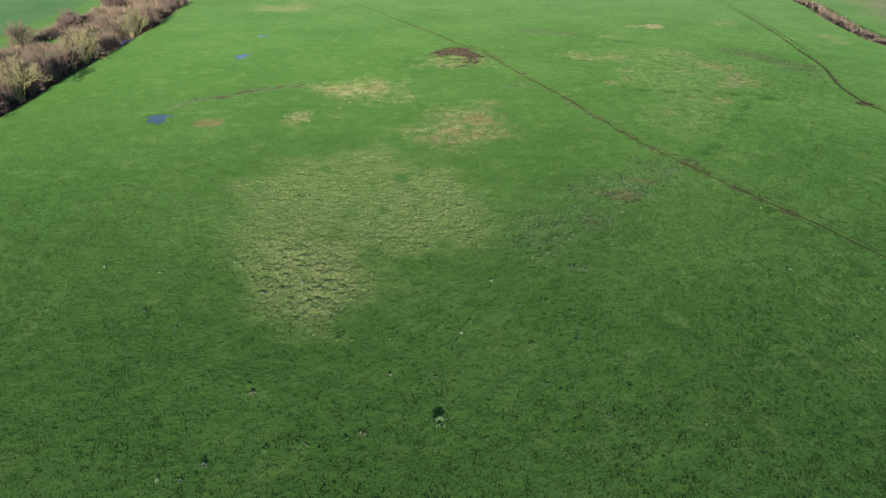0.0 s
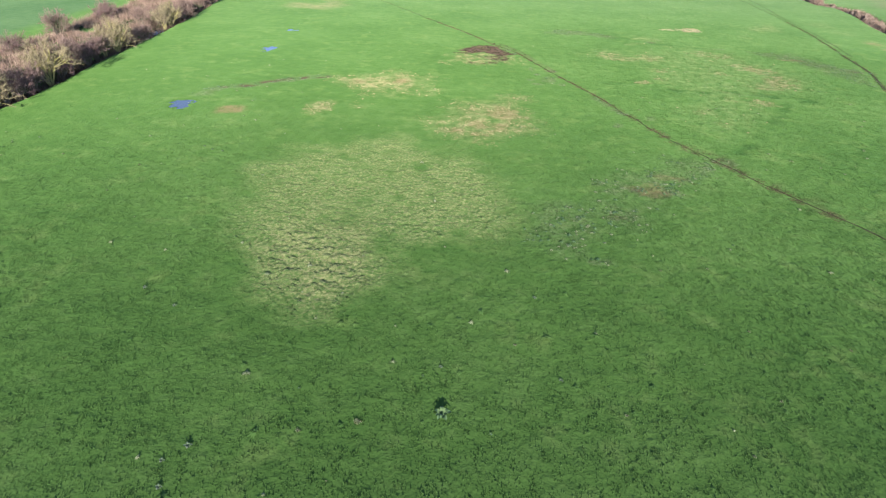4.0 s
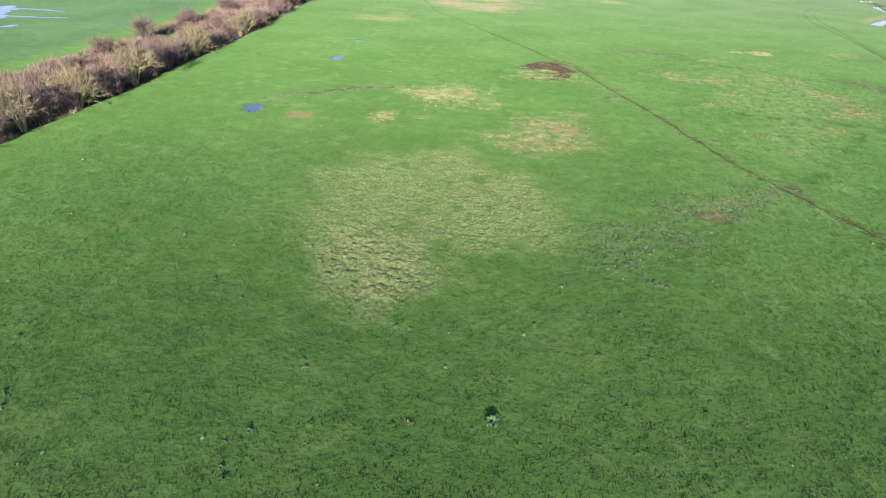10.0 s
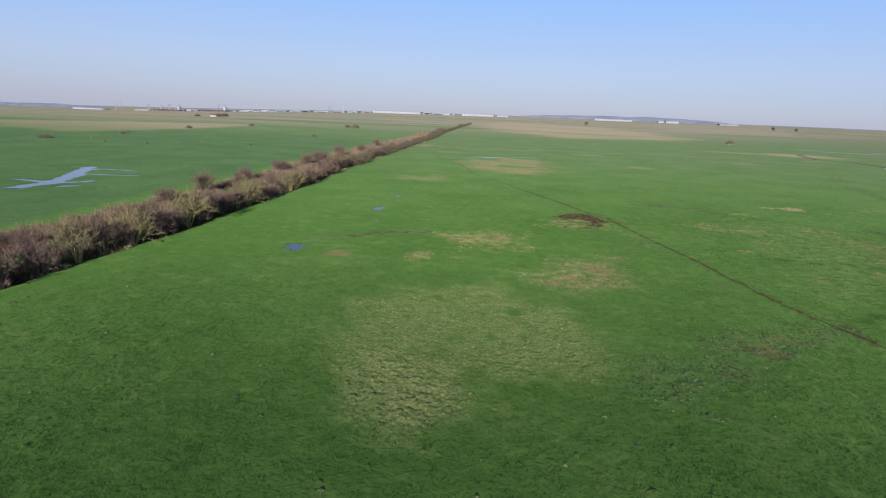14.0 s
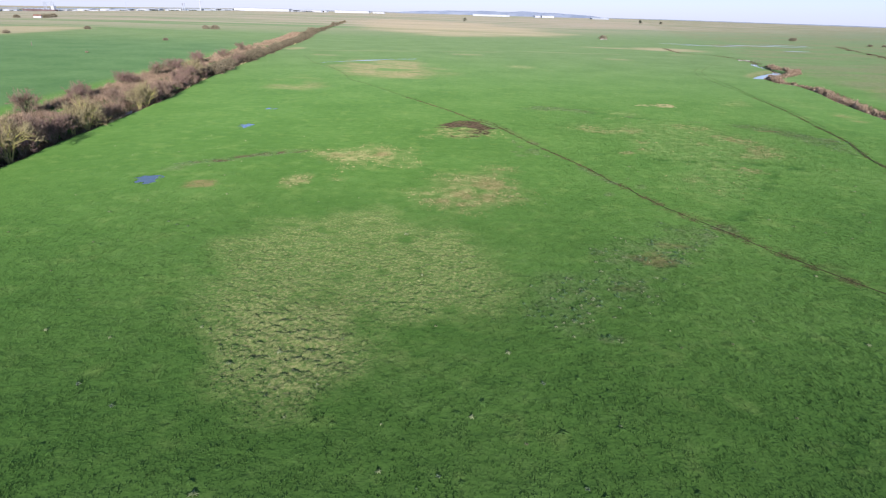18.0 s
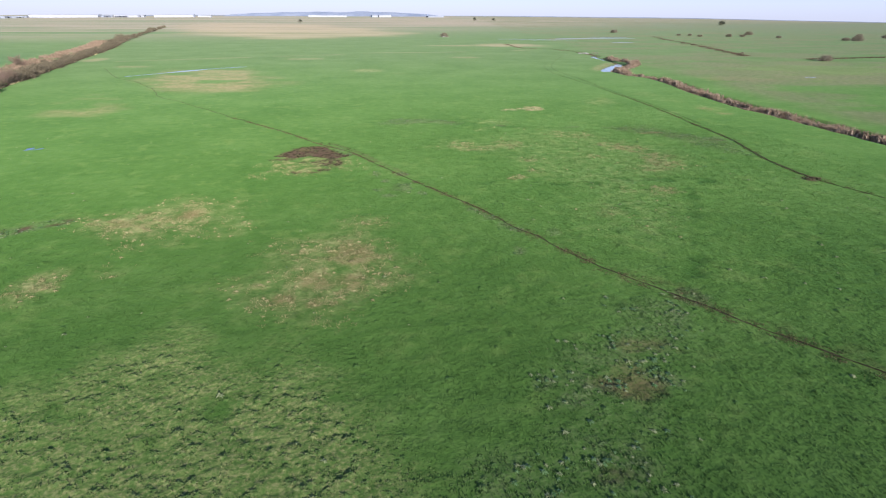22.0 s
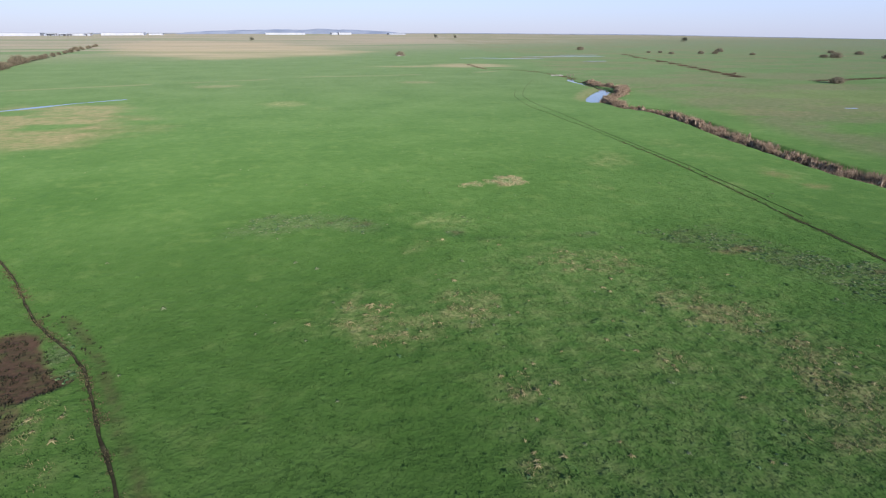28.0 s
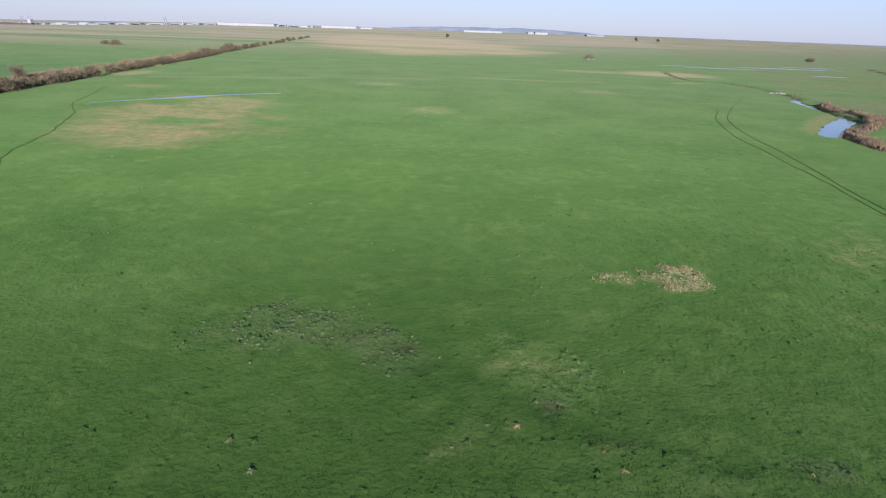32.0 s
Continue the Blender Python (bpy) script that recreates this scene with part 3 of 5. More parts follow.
def velvet(n, l, b, col, weight):
    """The soft sheen of upright blades, in the growth's own colour."""
    v = n.new("ShaderNodeVectorMath")
    v.operation = "SCALE"
    v.inputs["Scale"].default_value = 5.0
    l.new(col, v.inputs[0])
    b.inputs["Sheen Weight"].default_value, b.inputs["Sheen Roughness"].default_value = weight, 0.5
    l.new(v.outputs[0], b.inputs["Sheen Tint"])


def ground_material():
    m, n, l, b = material("meadow_ground", 0.95, 0.1)
    tc = n.new("ShaderNodeTexCoord")
    col, tone, small, mid = colour_of_ground(n, l, tc.outputs["Object"])
    # far meadows lie in long strips of dry and green growth
    geo = n.new("ShaderNodeSeparateXYZ")
    l.new(tc.outputs["Object"], geo.inputs[0])
    strips = noise_node(n, l, tc.outputs["Object"], 1.0, 5, 0.68, (0.0013, 0.010, 0.0))
    # aerial haze put into the colour: the sward dulls and greys with distance
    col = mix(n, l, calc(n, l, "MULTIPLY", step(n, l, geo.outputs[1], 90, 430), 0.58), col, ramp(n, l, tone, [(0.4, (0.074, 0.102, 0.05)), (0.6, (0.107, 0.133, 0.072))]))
    # more painted haze farther out, greyer and a little bluer
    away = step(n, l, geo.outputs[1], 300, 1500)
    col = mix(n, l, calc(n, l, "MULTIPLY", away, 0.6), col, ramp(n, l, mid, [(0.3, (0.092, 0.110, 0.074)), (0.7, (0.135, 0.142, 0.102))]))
    f = calc(n, l, "MULTIPLY", step(n, l, calc(n, l, "SUBTRACT", geo.outputs[1], calc(n, l, "MULTIPLY", geo.outputs[0], 0.7)), 560, 1300), step(n, l, strips, 0.40, 0.52))
    col = mix(n, l, calc(n, l, "MULTIPLY", f, 0.9), col, ramp(n, l, mid, [(0.3, (0.155, 0.132, 0.095)), (0.7, (0.225, 0.19, 0.142))]))
    at = n.new("ShaderNodeAttribute")
    at.attribute_name = "cover_b"
    col = mix(n, l, calc(n, l, "MULTIPLY", calc(n, l, "MULTIPLY", at.outputs["Alpha"], step(n, l, geo.outputs[1], 320, 480)), 0.72), col, ramp(n, l, calc(n, l, "ADD", calc(n, l, "MULTIPLY", mid, 0.5), calc(n, l, "MULTIPLY", strips, 0.5)), [(0.4, (0.20, 0.168, 0.108)), (0.6, (0.26, 0.212, 0.14))]))
    # the field behind the hedge is a deeper green
    west = calc(n, l, "MULTIPLY", step(n, l, calc(n, l, "MULTIPLY", calc(n, l, "ADD", geo.outputs[0], calc(n, l, "MULTIPLY", geo.outputs[1], 0.14)), -1.0), 86, 92), step(n, l, calc(n, l, "MULTIPLY", geo.outputs[1], -1.0), -520, -340))
    west = calc(n, l, "MULTIPLY", west, calc(n, l, "SUBTRACT", 1.0, at.outputs["Alpha"]))
    col = mix(n, l, calc(n, l, "MULTIPLY", west, 0.7), col, ramp(n, l, tone, [(0.4, (0.036, 0.078, 0.030)), (0.6, (0.064, 0.112, 0.047))]))
    # the marsh beyond the creek is duller and patchy
    marsh = calc(n, l, "MULTIPLY", step(n, l, calc(n, l, "SUBTRACT", geo.outputs[0], calc(n, l, "MULTIPLY", geo.outputs[1], 0.25)), 88, 104), step(n, l, noise_node(n, l, tc.outputs["Object"], 1.0, 5, 0.65, (0.012, 0.02, 0.0)), 0.44, 0.57))
    col = mix(n, l, calc(n, l, "MULTIPLY", marsh, 0.65), col, ramp(n, l, mid, [(0.3, (0.074, 0.086, 0.042)), (0.7, (0.15, 0.132, 0.078))]))
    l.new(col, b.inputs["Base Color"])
    velvet(n, l, b, col, 0.08)
    bump = n.new("ShaderNodeBump")
    bump.inputs["Strength"].default_value, bump.inputs["Distance"].default_value = 0.55, 0.12
    # pocks that hooves have left, and the sward's soft lumps
    pock = n.new("ShaderNodeTexVoronoi")
    pock.inputs["Scale"].default_value = 0.85
    l.new(tc.outputs["Object"], pock.inputs["Vector"])
    holes = calc(n, l, "MULTIPLY", step(n, l, pock.outputs["Distance"], 0.05, 0.26), step(n, l, noise_node(n, l, tc.outputs["Object"], 0.3, 2, 0.5), 0.35, 0.6))
    l.new(calc(n, l, "ADD", calc(n, l, "ADD", calc(n, l, "MULTIPLY", small, 0.6), calc(n, l, "MULTIPLY", holes, 0.55)), calc(n, l, "ADD", calc(n, l, "MULTIPLY", mid, 0.4), calc(n, l, "MULTIPLY", noise_node(n, l, tc.outputs["Object"], 1.7, 2, 0.6), 1.3))), bump.inputs["Height"])
    l.new(bump.outputs[0], b.inputs["Normal"])
    return m


def plain(name, stops, scale=2.0, rough=0.9, spec=0.15, bump=0.0, random=0.0, lift=0.0):
    """A surface of one kind whose tone wanders between its stops; lift turns thin growth's shading towards the sky."""
    m, n, l, b = material(name, rough, spec)
    tc = n.new("ShaderNodeTexCoord")
    fac = noise_node(n, l, tc.outputs["Object"], scale, 4, 0.6)
    if random:
        g = n.new("ShaderNodeNewGeometry")
        fac = calc(n, l, "MULTIPLY_ADD", calc(n, l, "SUBTRACT", g.outputs["Random Per Island"], 0.5), random, fac)
    l.new(ramp(n, l, fac, stops), b.inputs["Base Color"])
    if bump:
        bn = n.new("ShaderNodeBump")
        bn.inputs["Strength"].default_value, bn.inputs["Distance"].default_value = 0.7, bump
        l.new(fac, bn.inputs["Height"])
        l.new(bn.outputs[0], b.inputs["Normal"])
    if lift:
        lifted(n, l, b, lift)
    return m


def lifted(n, l, b, lift):
    g = n.new("ShaderNodeNewGeometry")
    v = n.new("ShaderNodeMix")
    v.data_type = "VECTOR"
    v.inputs[0].default_value = lift
    l.new(g.outputs["Normal"], v.inputs[4])
    v.inputs[5].default_value = (0, 0, 1)
    k = n.new("ShaderNodeVectorMath")
    k.operation = "NORMALIZE"
    l.new(v.outputs[1], k.inputs[0])
    l.new(k.outputs[0], b.inputs["Normal"])


def grass_material(name, value, lift):
    m, n, l, b = material(name, 0.85, 0.2)
    tc = n.new("ShaderNodeTexCoord")
    col, *_ = colour_of_ground(n, l, tc.outputs["Object"])
    g = n.new("ShaderNodeNewGeometry")
    hs = n.new("ShaderNodeHueSaturation")
    l.new(col, hs.inputs["Color"])
    l.new(calc(n, l, "MULTIPLY_ADD", g.outputs["Random Per Island"], 0.34, value), hs.inputs["Value"])
    l.new(hs.outputs[0], b.inputs["Base Color"])
    lifted(n, l, b, lift)
    return m


def water_material():
    m, n, l, b = material("still_water", 0.06, 0.5)
    b.inputs["Base Color"].default_value = (0.03, 0.035, 0.03, 1)
    tc = n.new("ShaderNodeTexCoord")
    bn = n.new("ShaderNodeBump")
    bn.inputs["Strength"].default_value, bn.inputs["Distance"].default_value = 0.25, 0.03
    l.new(noise_node(n, l, tc.outputs["Object"], 2.5, 3), bn.inputs["Height"])
    l.new(bn.outputs[0], b.inputs["Normal"])
    return m


M_GROUND, M_GRASS, M_TUFT, M_WATER = ground_material(), grass_material("grass_blades", 1.0, 0.7), grass_material("tuft_blades", 1.06, 0.46), water_material()
M_MUD = plain("trodden_mud", [(0.3, (0.022, 0.021, 0.012)), (0.5, (0.040, 0.038, 0.021)), (0.72, (0.075, 0.072, 0.040))], 1.6, 0.95, 0.05, 0.06)
M_RUT = plain("wet_rut", [(0.3, (0.042, 0.048, 0.022)), (0.7, (0.09, 0.096, 0.046))], 1.6, 0.95, 0.05, 0.05)
M_BARK = plain("bark", [(0.3, (0.10, 0.085, 0.06)), (0.7, (0.20, 0.17, 0.11))], 6, 0.9)
M_LICHEN = plain("lichen_bark", [(0.3, (0.27, 0.255, 0.08)), (0.7, (0.44, 0.40, 0.15))], 5, 0.9)
M_TWIG = plain("bare_twigs", [(0.3, (0.155, 0.108, 0.082)), (0.7, (0.29, 0.21, 0.16))], 1.5, 0.9, 0.1, 0, 0.5)
M_TWIG_GREEN = plain("lichened_twigs", [(0.3, (0.19, 0.165, 0.088)), (0.7, (0.35, 0.30, 0.165))], 1.5, 0.9, 0.1, 0, 0.5)
M_TWIG_RED = plain("reddish_twigs", [(0.3, (0.15, 0.10, 0.085)), (0.7, (0.27, 0.18, 0.15))], 1.5, 0.9, 0.1, 0, 0.5)
M_REED = plain("dry_reed", [(0.3, (0.17, 0.115, 0.08)), (0.5, (0.29, 0.205, 0.142)), (0.7, (0.43, 0.325, 0.225))], 0.35, 0.9, 0.1, 0, 0.4)
M_SEDGE = plain("brown_sedge", [(0.3, (0.13, 0.09, 0.06)), (0.5, (0.29, 0.21, 0.142)), (0.7, (0.52, 0.405, 0.285))], 0.8, 0.9, 0.1, 0, 0.4)
M_DEADSEDGE = plain("dead_sedge", [(0.3, (0.075, 0.06, 0.04)), (0.7, (0.19, 0.14, 0.09))], 0.2, 0.9, 0.1, 0, 0.4)
M_BRAMBLE = plain("bramble_leaf", [(0.3, (0.022, 0.04, 0.014)), (0.7, (0.06, 0.085, 0.03))], 1.5, 0.7, 0.3, 0, 0.5)
M_LEAF = plain("weed_leaf", [(0.3, (0.055, 0.12, 0.036)), (0.7, (0.125, 0.21, 0.08))], 6, 0.6, 0.3, 0, 0.5)
M_PALE = plain("pale_leaf", [(0.3, (0.125, 0.165, 0.065)), (0.7, (0.26, 0.295, 0.145))], 6, 0.7, 0.2, 0, 0.5)
M_WISP = plain("dead_wisps", [(0.3, (0.205, 0.185, 0.078)), (0.7, (0.41, 0.365, 0.175))], 3, 0.9, 0.1, 0, 0.5, 0.6)
M_LITTER = plain("trampled_litter", [(0.3, (0.065, 0.058, 0.028)), (0.7, (0.17, 0.15, 0.075))], 3, 0.95, 0.05, 0, 0.6, 0.4)
M_STRAW = plain("straw_blades", [(0.3, (0.30, 0.26, 0.12)), (0.7, (0.56, 0.49, 0.27))], 3, 0.9, 0.1, 0, 0.5, 0.5)


# ---- mesh helpers ----
def mesh_of(name, verts, faces, mats, smooth_faces=False, face_mats=None):
    """A mesh from arrays of corners and of faces that all have the same number of corners."""
    verts, faces = np.asarray(verts, np.float32), np.asarray(faces, np.int32)
    me = bpy.data.meshes.new(name)
    k = faces.shape[1]
    me.vertices.add(len(verts))
    me.vertices.foreach_set("co", verts.ravel())
    me.loops.add(faces.size)
    me.loops.foreach_set("vertex_index", faces.ravel())
    me.polygons.add(len(faces))
    me.polygons.foreach_set("loop_start", np.arange(0, faces.size, k, dtype=np.int32))
    me.polygons.foreach_set("loop_total", np.full(len(faces), k, np.int32))
    me.polygons.foreach_set("use_smooth", np.full(len(faces), smooth_faces, bool))
    for m in mats:
        me.materials.append(m)
    if face_mats is not None:
        me.polygons.foreach_set("material_index", np.asarray(face_mats, np.int32))
    me.update(calc_edges=True)
    return me


def cover_layers(me, c):
    one = np.ones(len(c["dry"]))
    for name, keys in (("cover_a", ("tussock", "dry", "grey", "mud")), ("cover_b", ("red", "straw", "rough", "field")), ("cover_c", ("lush", "high", "lush", "high"))):
        at = me.color_attributes.new(name, "FLOAT_COLOR", "POINT")
        at.data.foreach_set("color", np.stack([c[k] * one for k in keys], 1).astype(np.float32).ravel())


def part(name, me, parent, label=""):
    ob = new(name, me)
    ob.parent = parent
    return tagged(ob, label=label)


def spaced(*legs):
    """Rising places: legs of (from, to, gap at its start, gap at its end)."""
    out = []
    for a, b, g0, g1 in legs:
        v = a
        while v < b - 1e-6:
            out.append(v)
            v += g0 + (g1 - g0) * (v - a) / (b - a)
    return np.array(out + [legs[-1][1]])


# ---- ground ----
gx = spaced((-6500, -700, 700, 60), (-700, -185, 40, 3), (-185, -106, 2.2, 1.3), (-106, -64, 1.1, 0.8), (-64, -50, 0.8, 0.5), (-50, -41, 0.33, 0.33), (-41, -28, 0.6, 0.45), (-28, 10, 0.22, 0.22), (10, 70, 0.43, 0.43), (70, 92, 0.5, 0.7), (92, 200, 1.1, 1.8), (200, 700, 2, 40), (700, 6500, 60, 700))
gy = spaced((-900, 10, 150, 2), (10, 22, 1.0, 0.45), (22, 34, 0.45, 0.42), (34, 78, 0.22, 0.22), (78, 123, 0.43, 0.43), (123, 148, 0.3, 0.3), (148, 150, 0.4, 0.4), (150, 195, 0.45, 0.7), (195, 420, 0.9, 2.2), (420, 1100, 2.6, 14), (1100, 6500, 16, 500))
X, Y = (a.ravel() for a in np.meshgrid(gx, gy))
fine = smooth(-74, -62, X) * smooth(105, 90, X) * smooth(215, 190, Y)
Z, C = height(X, Y, fine)
nx, ny = len(gx), len(gy)
i = (np.arange(ny - 1)[:, None] * nx + np.arange(nx - 1)[None]).ravel()
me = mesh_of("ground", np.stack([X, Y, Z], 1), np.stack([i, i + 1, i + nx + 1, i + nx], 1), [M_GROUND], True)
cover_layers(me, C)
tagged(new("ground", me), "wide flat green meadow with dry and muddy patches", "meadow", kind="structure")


def flat_sheet(name, cx, cy, rx, ry, z, label, category="water"):
    """A level sheet of water with a bevelled rim; the ground that rises through it draws its shore."""
    k = 24
    a = np.linspace(0, 2 * np.pi, k, endpoint=False)
    rim = np.stack([cx + rx * np.cos(a), cy + ry * np.sin(a), np.full(k, z)], 1)
    verts = np.concatenate([rim, [[cx, cy, z]]])
    faces = [(i, (i + 1) % k, k) for i in range(k)]
    return tagged(new(name, mesh_of(name, verts, faces, [M_WATER])), label, category, kind="structure")


for n, (px, py, rx, ry) in enumerate(PUDDLES):
    flat_sheet("water", px, py, rx * 1.7, ry * 1.7, -0.03, "small still puddle reflecting blue sky in grass", "puddle")
flat_sheet("water", -149, 143, 23, 31, -0.03, "shallow branching flood water on a green field", "flood water")


def smooth_line(line, gap):
    """A polyline rounded off (Catmull-Rom) and cut into even steps."""
    p = np.array([2 * np.array(line[0]) - line[1], *line, 2 * np.array(line[-1]) - line[-2]], float)
    out = []
    for i in range(1, len(p) - 2):
        k = max(2, int(np.hypot(*(p[i + 1] - p[i])) / gap))
        u = np.linspace(0, 1, k, endpoint=False)[:, None]
        out.append(0.5 * (2 * p[i] + (p[i + 1] - p[i - 1]) * u + (2 * p[i - 1] - 5 * p[i] + 4 * p[i + 1] - p[i + 2]) * u**2 + (3 * p[i] - p[i - 1] - 3 * p[i + 1] + p[i + 2]) * u**3))
    return np.concatenate([*out, [p[-2]]])


def ribbon(name, line, width, gap, lift, mat, wander=0.2, level=None, across=5, seed=0, dish=0.0):
    """A strip along a line that lies on the ground, or level at a height, with uneven edges."""
    c = smooth_line(line, gap)
    t = np.gradient(c, axis=0)
    t /= np.linalg.norm(t, axis=1, keepdims=True) + 1e-9
    side = np.stack([-t[:, 1], t[:, 0]], 1)
    s = np.arange(len(c)) * gap
    shift = wander * 2 * (fbm(s, s * 0, 4.5, seed + 1) - 0.5)
    half = np.stack([width / 2 * (0.25 + 1.5 * fbm(s, s * 0, 1.5, seed + 2)), width / 2 * (0.25 + 1.5 * fbm(s, s * 0, 1.5, seed + 3))], 1)
    u = np.linspace(-1, 1, across)
    off = shift[:, None] + np.where(u < 0, u * half[:, :1], u * half[:, 1:])
    xy = c[:, None] + side[:, None] * off[..., None]
    x, y = xy[..., 0].ravel(), xy[..., 1].ravel()
    if level is None:
        z, _ = height(x, y, smooth(-74, -62, x) * smooth(105, 90, x) * smooth(215, 190, y))
        z = z + lift - dish * np.tile(1 - u * u, len(c))
    else:
        z = np.full(len(x), level)
    i = (np.arange(len(c) - 1)[:, None] * across + np.arange(across - 1)[None]).ravel()
    return mesh_of(name, np.stack([x, y, z], 1), np.stack([i, i + 1, i + across + 1, i + across], 1), [mat], True)


tagged(new("water", ribbon("water", [(hedge_x(y) - 2.5, y) for y in range(15, 640, 25)], 4.2, 4, 0, M_WATER, 0.0, -1.0, 3)), "dark still water in a hedge ditch", "ditch", kind="structure")
tagged(new("water", ribbon("water", [(hedge_x(y) - 2.0, y) for y in range(134, 150, 3)], 3.4, 2, 0, M_WATER, 0.0, -0.5, 3)), "open ditch water reflecting sky between shrubs", "ditch", kind="structure")
tagged(new("water", ribbon("water", BROOK, 5.5, 3, 0, M_WATER, 0.0, -0.6, 3)), "narrow creek of still water reflecting sky", "creek", kind="structure")
tagged(new("water", ribbon("water", [(135.5, 280), *POOL, (166, 324)], 7, 2, 0, M_WATER, 0.0, -0.55, 3)), "bend of a creek with open blue water", "creek", kind="structure")
tagged(new("water", ribbon("water", WET_LINE, 7, 2, 0, M_WATER, 0.0, -0.02, 3)), "thin line of flood water across dry grass", "flood water", kind="structure")
for cx, cy, lx, ly in ((250, 622, 34, 3.2), (318, 655, 46, 4.5), (300, 560, 13, 3.0), (222, 640, 20, 2.4), (355, 690, 30, 4)):
    a = np.linspace(0, 2 * np.pi, 40, endpoint=False)
    r = 0.7 + 0.6 * fbm(np.cos(a) * 2 + cx, np.sin(a) * 2 + cy, 1.0, 70)
    rim = np.stack([cx + lx * r * np.cos(a), cy + ly * r * np.sin(a), np.full(40, 0.2) + rise(cx, cy)], 1)
    tagged(new("water", mesh_of("water", np.concatenate([rim, [[cx, cy, 0.2 + float(rise(cx, cy))]]]), [(i, (i + 1) % 40, 40) for i in range(40)], [M_WATER])), "long shallow flood water on a far meadow", "flood water", kind="structure")
tagged(new("dirt_path", ribbon("dirt_path", TRAIL[6:], 0.21, 0.3, 0.04, M_MUD, 0.3, seed=3, dish=0.03)), "narrow trodden mud path winding across the grass", "path", kind="structure")
tagged(new("dirt_path", ribbon("dirt_path", TRAIL[:7], 0.22, 0.6, 0.04, M_RUT, 0.5, seed=4, dish=0.03)), "faint far end of a trodden path in grass", "path", kind="structure")
tagged(new("wheel_rut", ribbon("wheel_rut", RUT_OUTER, 0.16, 0.5, 0.045, M_RUT, 0.2, seed=7, dish=0.03)), "dark wheel rut curving through the meadow", "track", kind="structure")
tagged(new("wheel_rut", ribbon("wheel_rut", RUT_OUTER[9:14], 0.42, 0.4, 0.06, M_RUT, 0.25, seed=8, dish=0.04)), "deep wet stretch of a dark wheel rut", "track", kind="structure")
tagged(new("wheel_rut", ribbon("wheel_rut", RUT_INNER, 0.15, 0.5, 0.045, M_RUT, 0.2, seed=9, dish=0.03)), "dark inner wheel rut beside the first", "track", kind="structure")


# ---- grass, reeds and other growth that nobody could count ----
def blades(x, y, z, count, tall, lean, wide, spread, seed):
    """Corners of upright pointed blades in clumps at x, y, z; tall, wide and spread may differ from clump to clump."""
    r = np.random.default_rng(seed)
    n = len(x)
    a = r.uniform(0, 2 * np.pi, (n, count))
    d = np.sqrt(r.uniform(0, 1, (n, count))) * np.reshape(spread, (-1, 1))
    b = r.uniform(0, 2 * np.pi, (n, count))
    h = np.reshape(tall, (-1, 1)) * r.uniform(0.55, 1.15, (n, count))
    foot = np.stack([x[:, None] + d * np.cos(b), y[:, None] + d * np.sin(b), np.broadcast_to(z[:, None], (n, count)) + 0 * d], -1)
    way = np.stack([np.cos(a), np.sin(a), 0 * a], -1)
    side = np.stack([-np.sin(a), np.cos(a), 0 * a], -1) * (np.reshape(wide, (-1, 1)) * r.uniform(0.6, 1.3, (n, count)))[..., None] / 2
    tip = foot + way * (h * lean * r.uniform(0.2, 1.0, (n, count)))[..., None]
    tip[..., 2] += h
    return np.stack([foot - side, foot + side, tip], 2).reshape(-1, 3)


def stuff(name, verts, mats, label, category, layers=None):
    faces = np.arange(len(verts)).reshape(-1, 3)
    me = mesh_of(name, verts, faces, mats)
    if layers is not None:
        cover_layers(me, {k: np.repeat(v, len(verts) // len(v)) for k, v in layers.items()})
    return tagged(new(name, me), label, category, kind="stuff")


def on_ground(x, y):
    return height(x, y, smooth(-74, -62, x) * smooth(105, 90, x) * smooth(215, 190, y))


def scatter(n, x0, x1, y0, y1):
    return rng.uniform(x0, x1, n), rng.uniform(y0, y1, n)


# short turf, denser where the camera passes low over it
x, y = scatter(410000, -60, 96, 6, 235)
off = np.abs(x - np.interp(y, [0, 40, 95, 130, 200], [0, 3, 20, 34, 40]))
keep = rng.uniform(0, 1, len(x)) < smooth(86, 30, off) * smooth(245, 120, y) * smooth(6, 17, y)
x, y = x[keep], y[keep]
z, c = on_ground(x, y)
bare = (c["mud"] > 0.4) | (rng.uniform(0, 1, len(x)) < 0.65 * np.maximum(c["tussock"], c["high"])) | (to_line(x, y, TRAIL)[0] < 0.3)
x, y, z, c = x[~bare], y[~bare], z[~bare], {k: v[~bare] for k, v in c.items()}
big = np.clip(c["tussock"] * 0.1 + 0.2 * c["rough"] + 0.4 * c["grey"] + 0.3 * c["dry"], 0, 1)
tall = (0.055 + 0.065 * rng.uniform(0, 1, len(x)) ** 2) * (1 + 0.9 * big) * (0.7 + 0.6 * fbm(x, y, 3, 49)) * (1 - 0.28 * smooth(45, 90, y) * (1 - np.clip(2 * big - 0.3 * c["rough"], 0, 1))) * (1 - 0.25 * smooth(140, 170, y))
stuff("turf", blades(x, y, z - 0.01, 4, tall, 1.0, 0.10 + 0.03 * big, 0.26, 11), [M_GRASS], "short green pasture turf with mixed tufts", "grass", c)

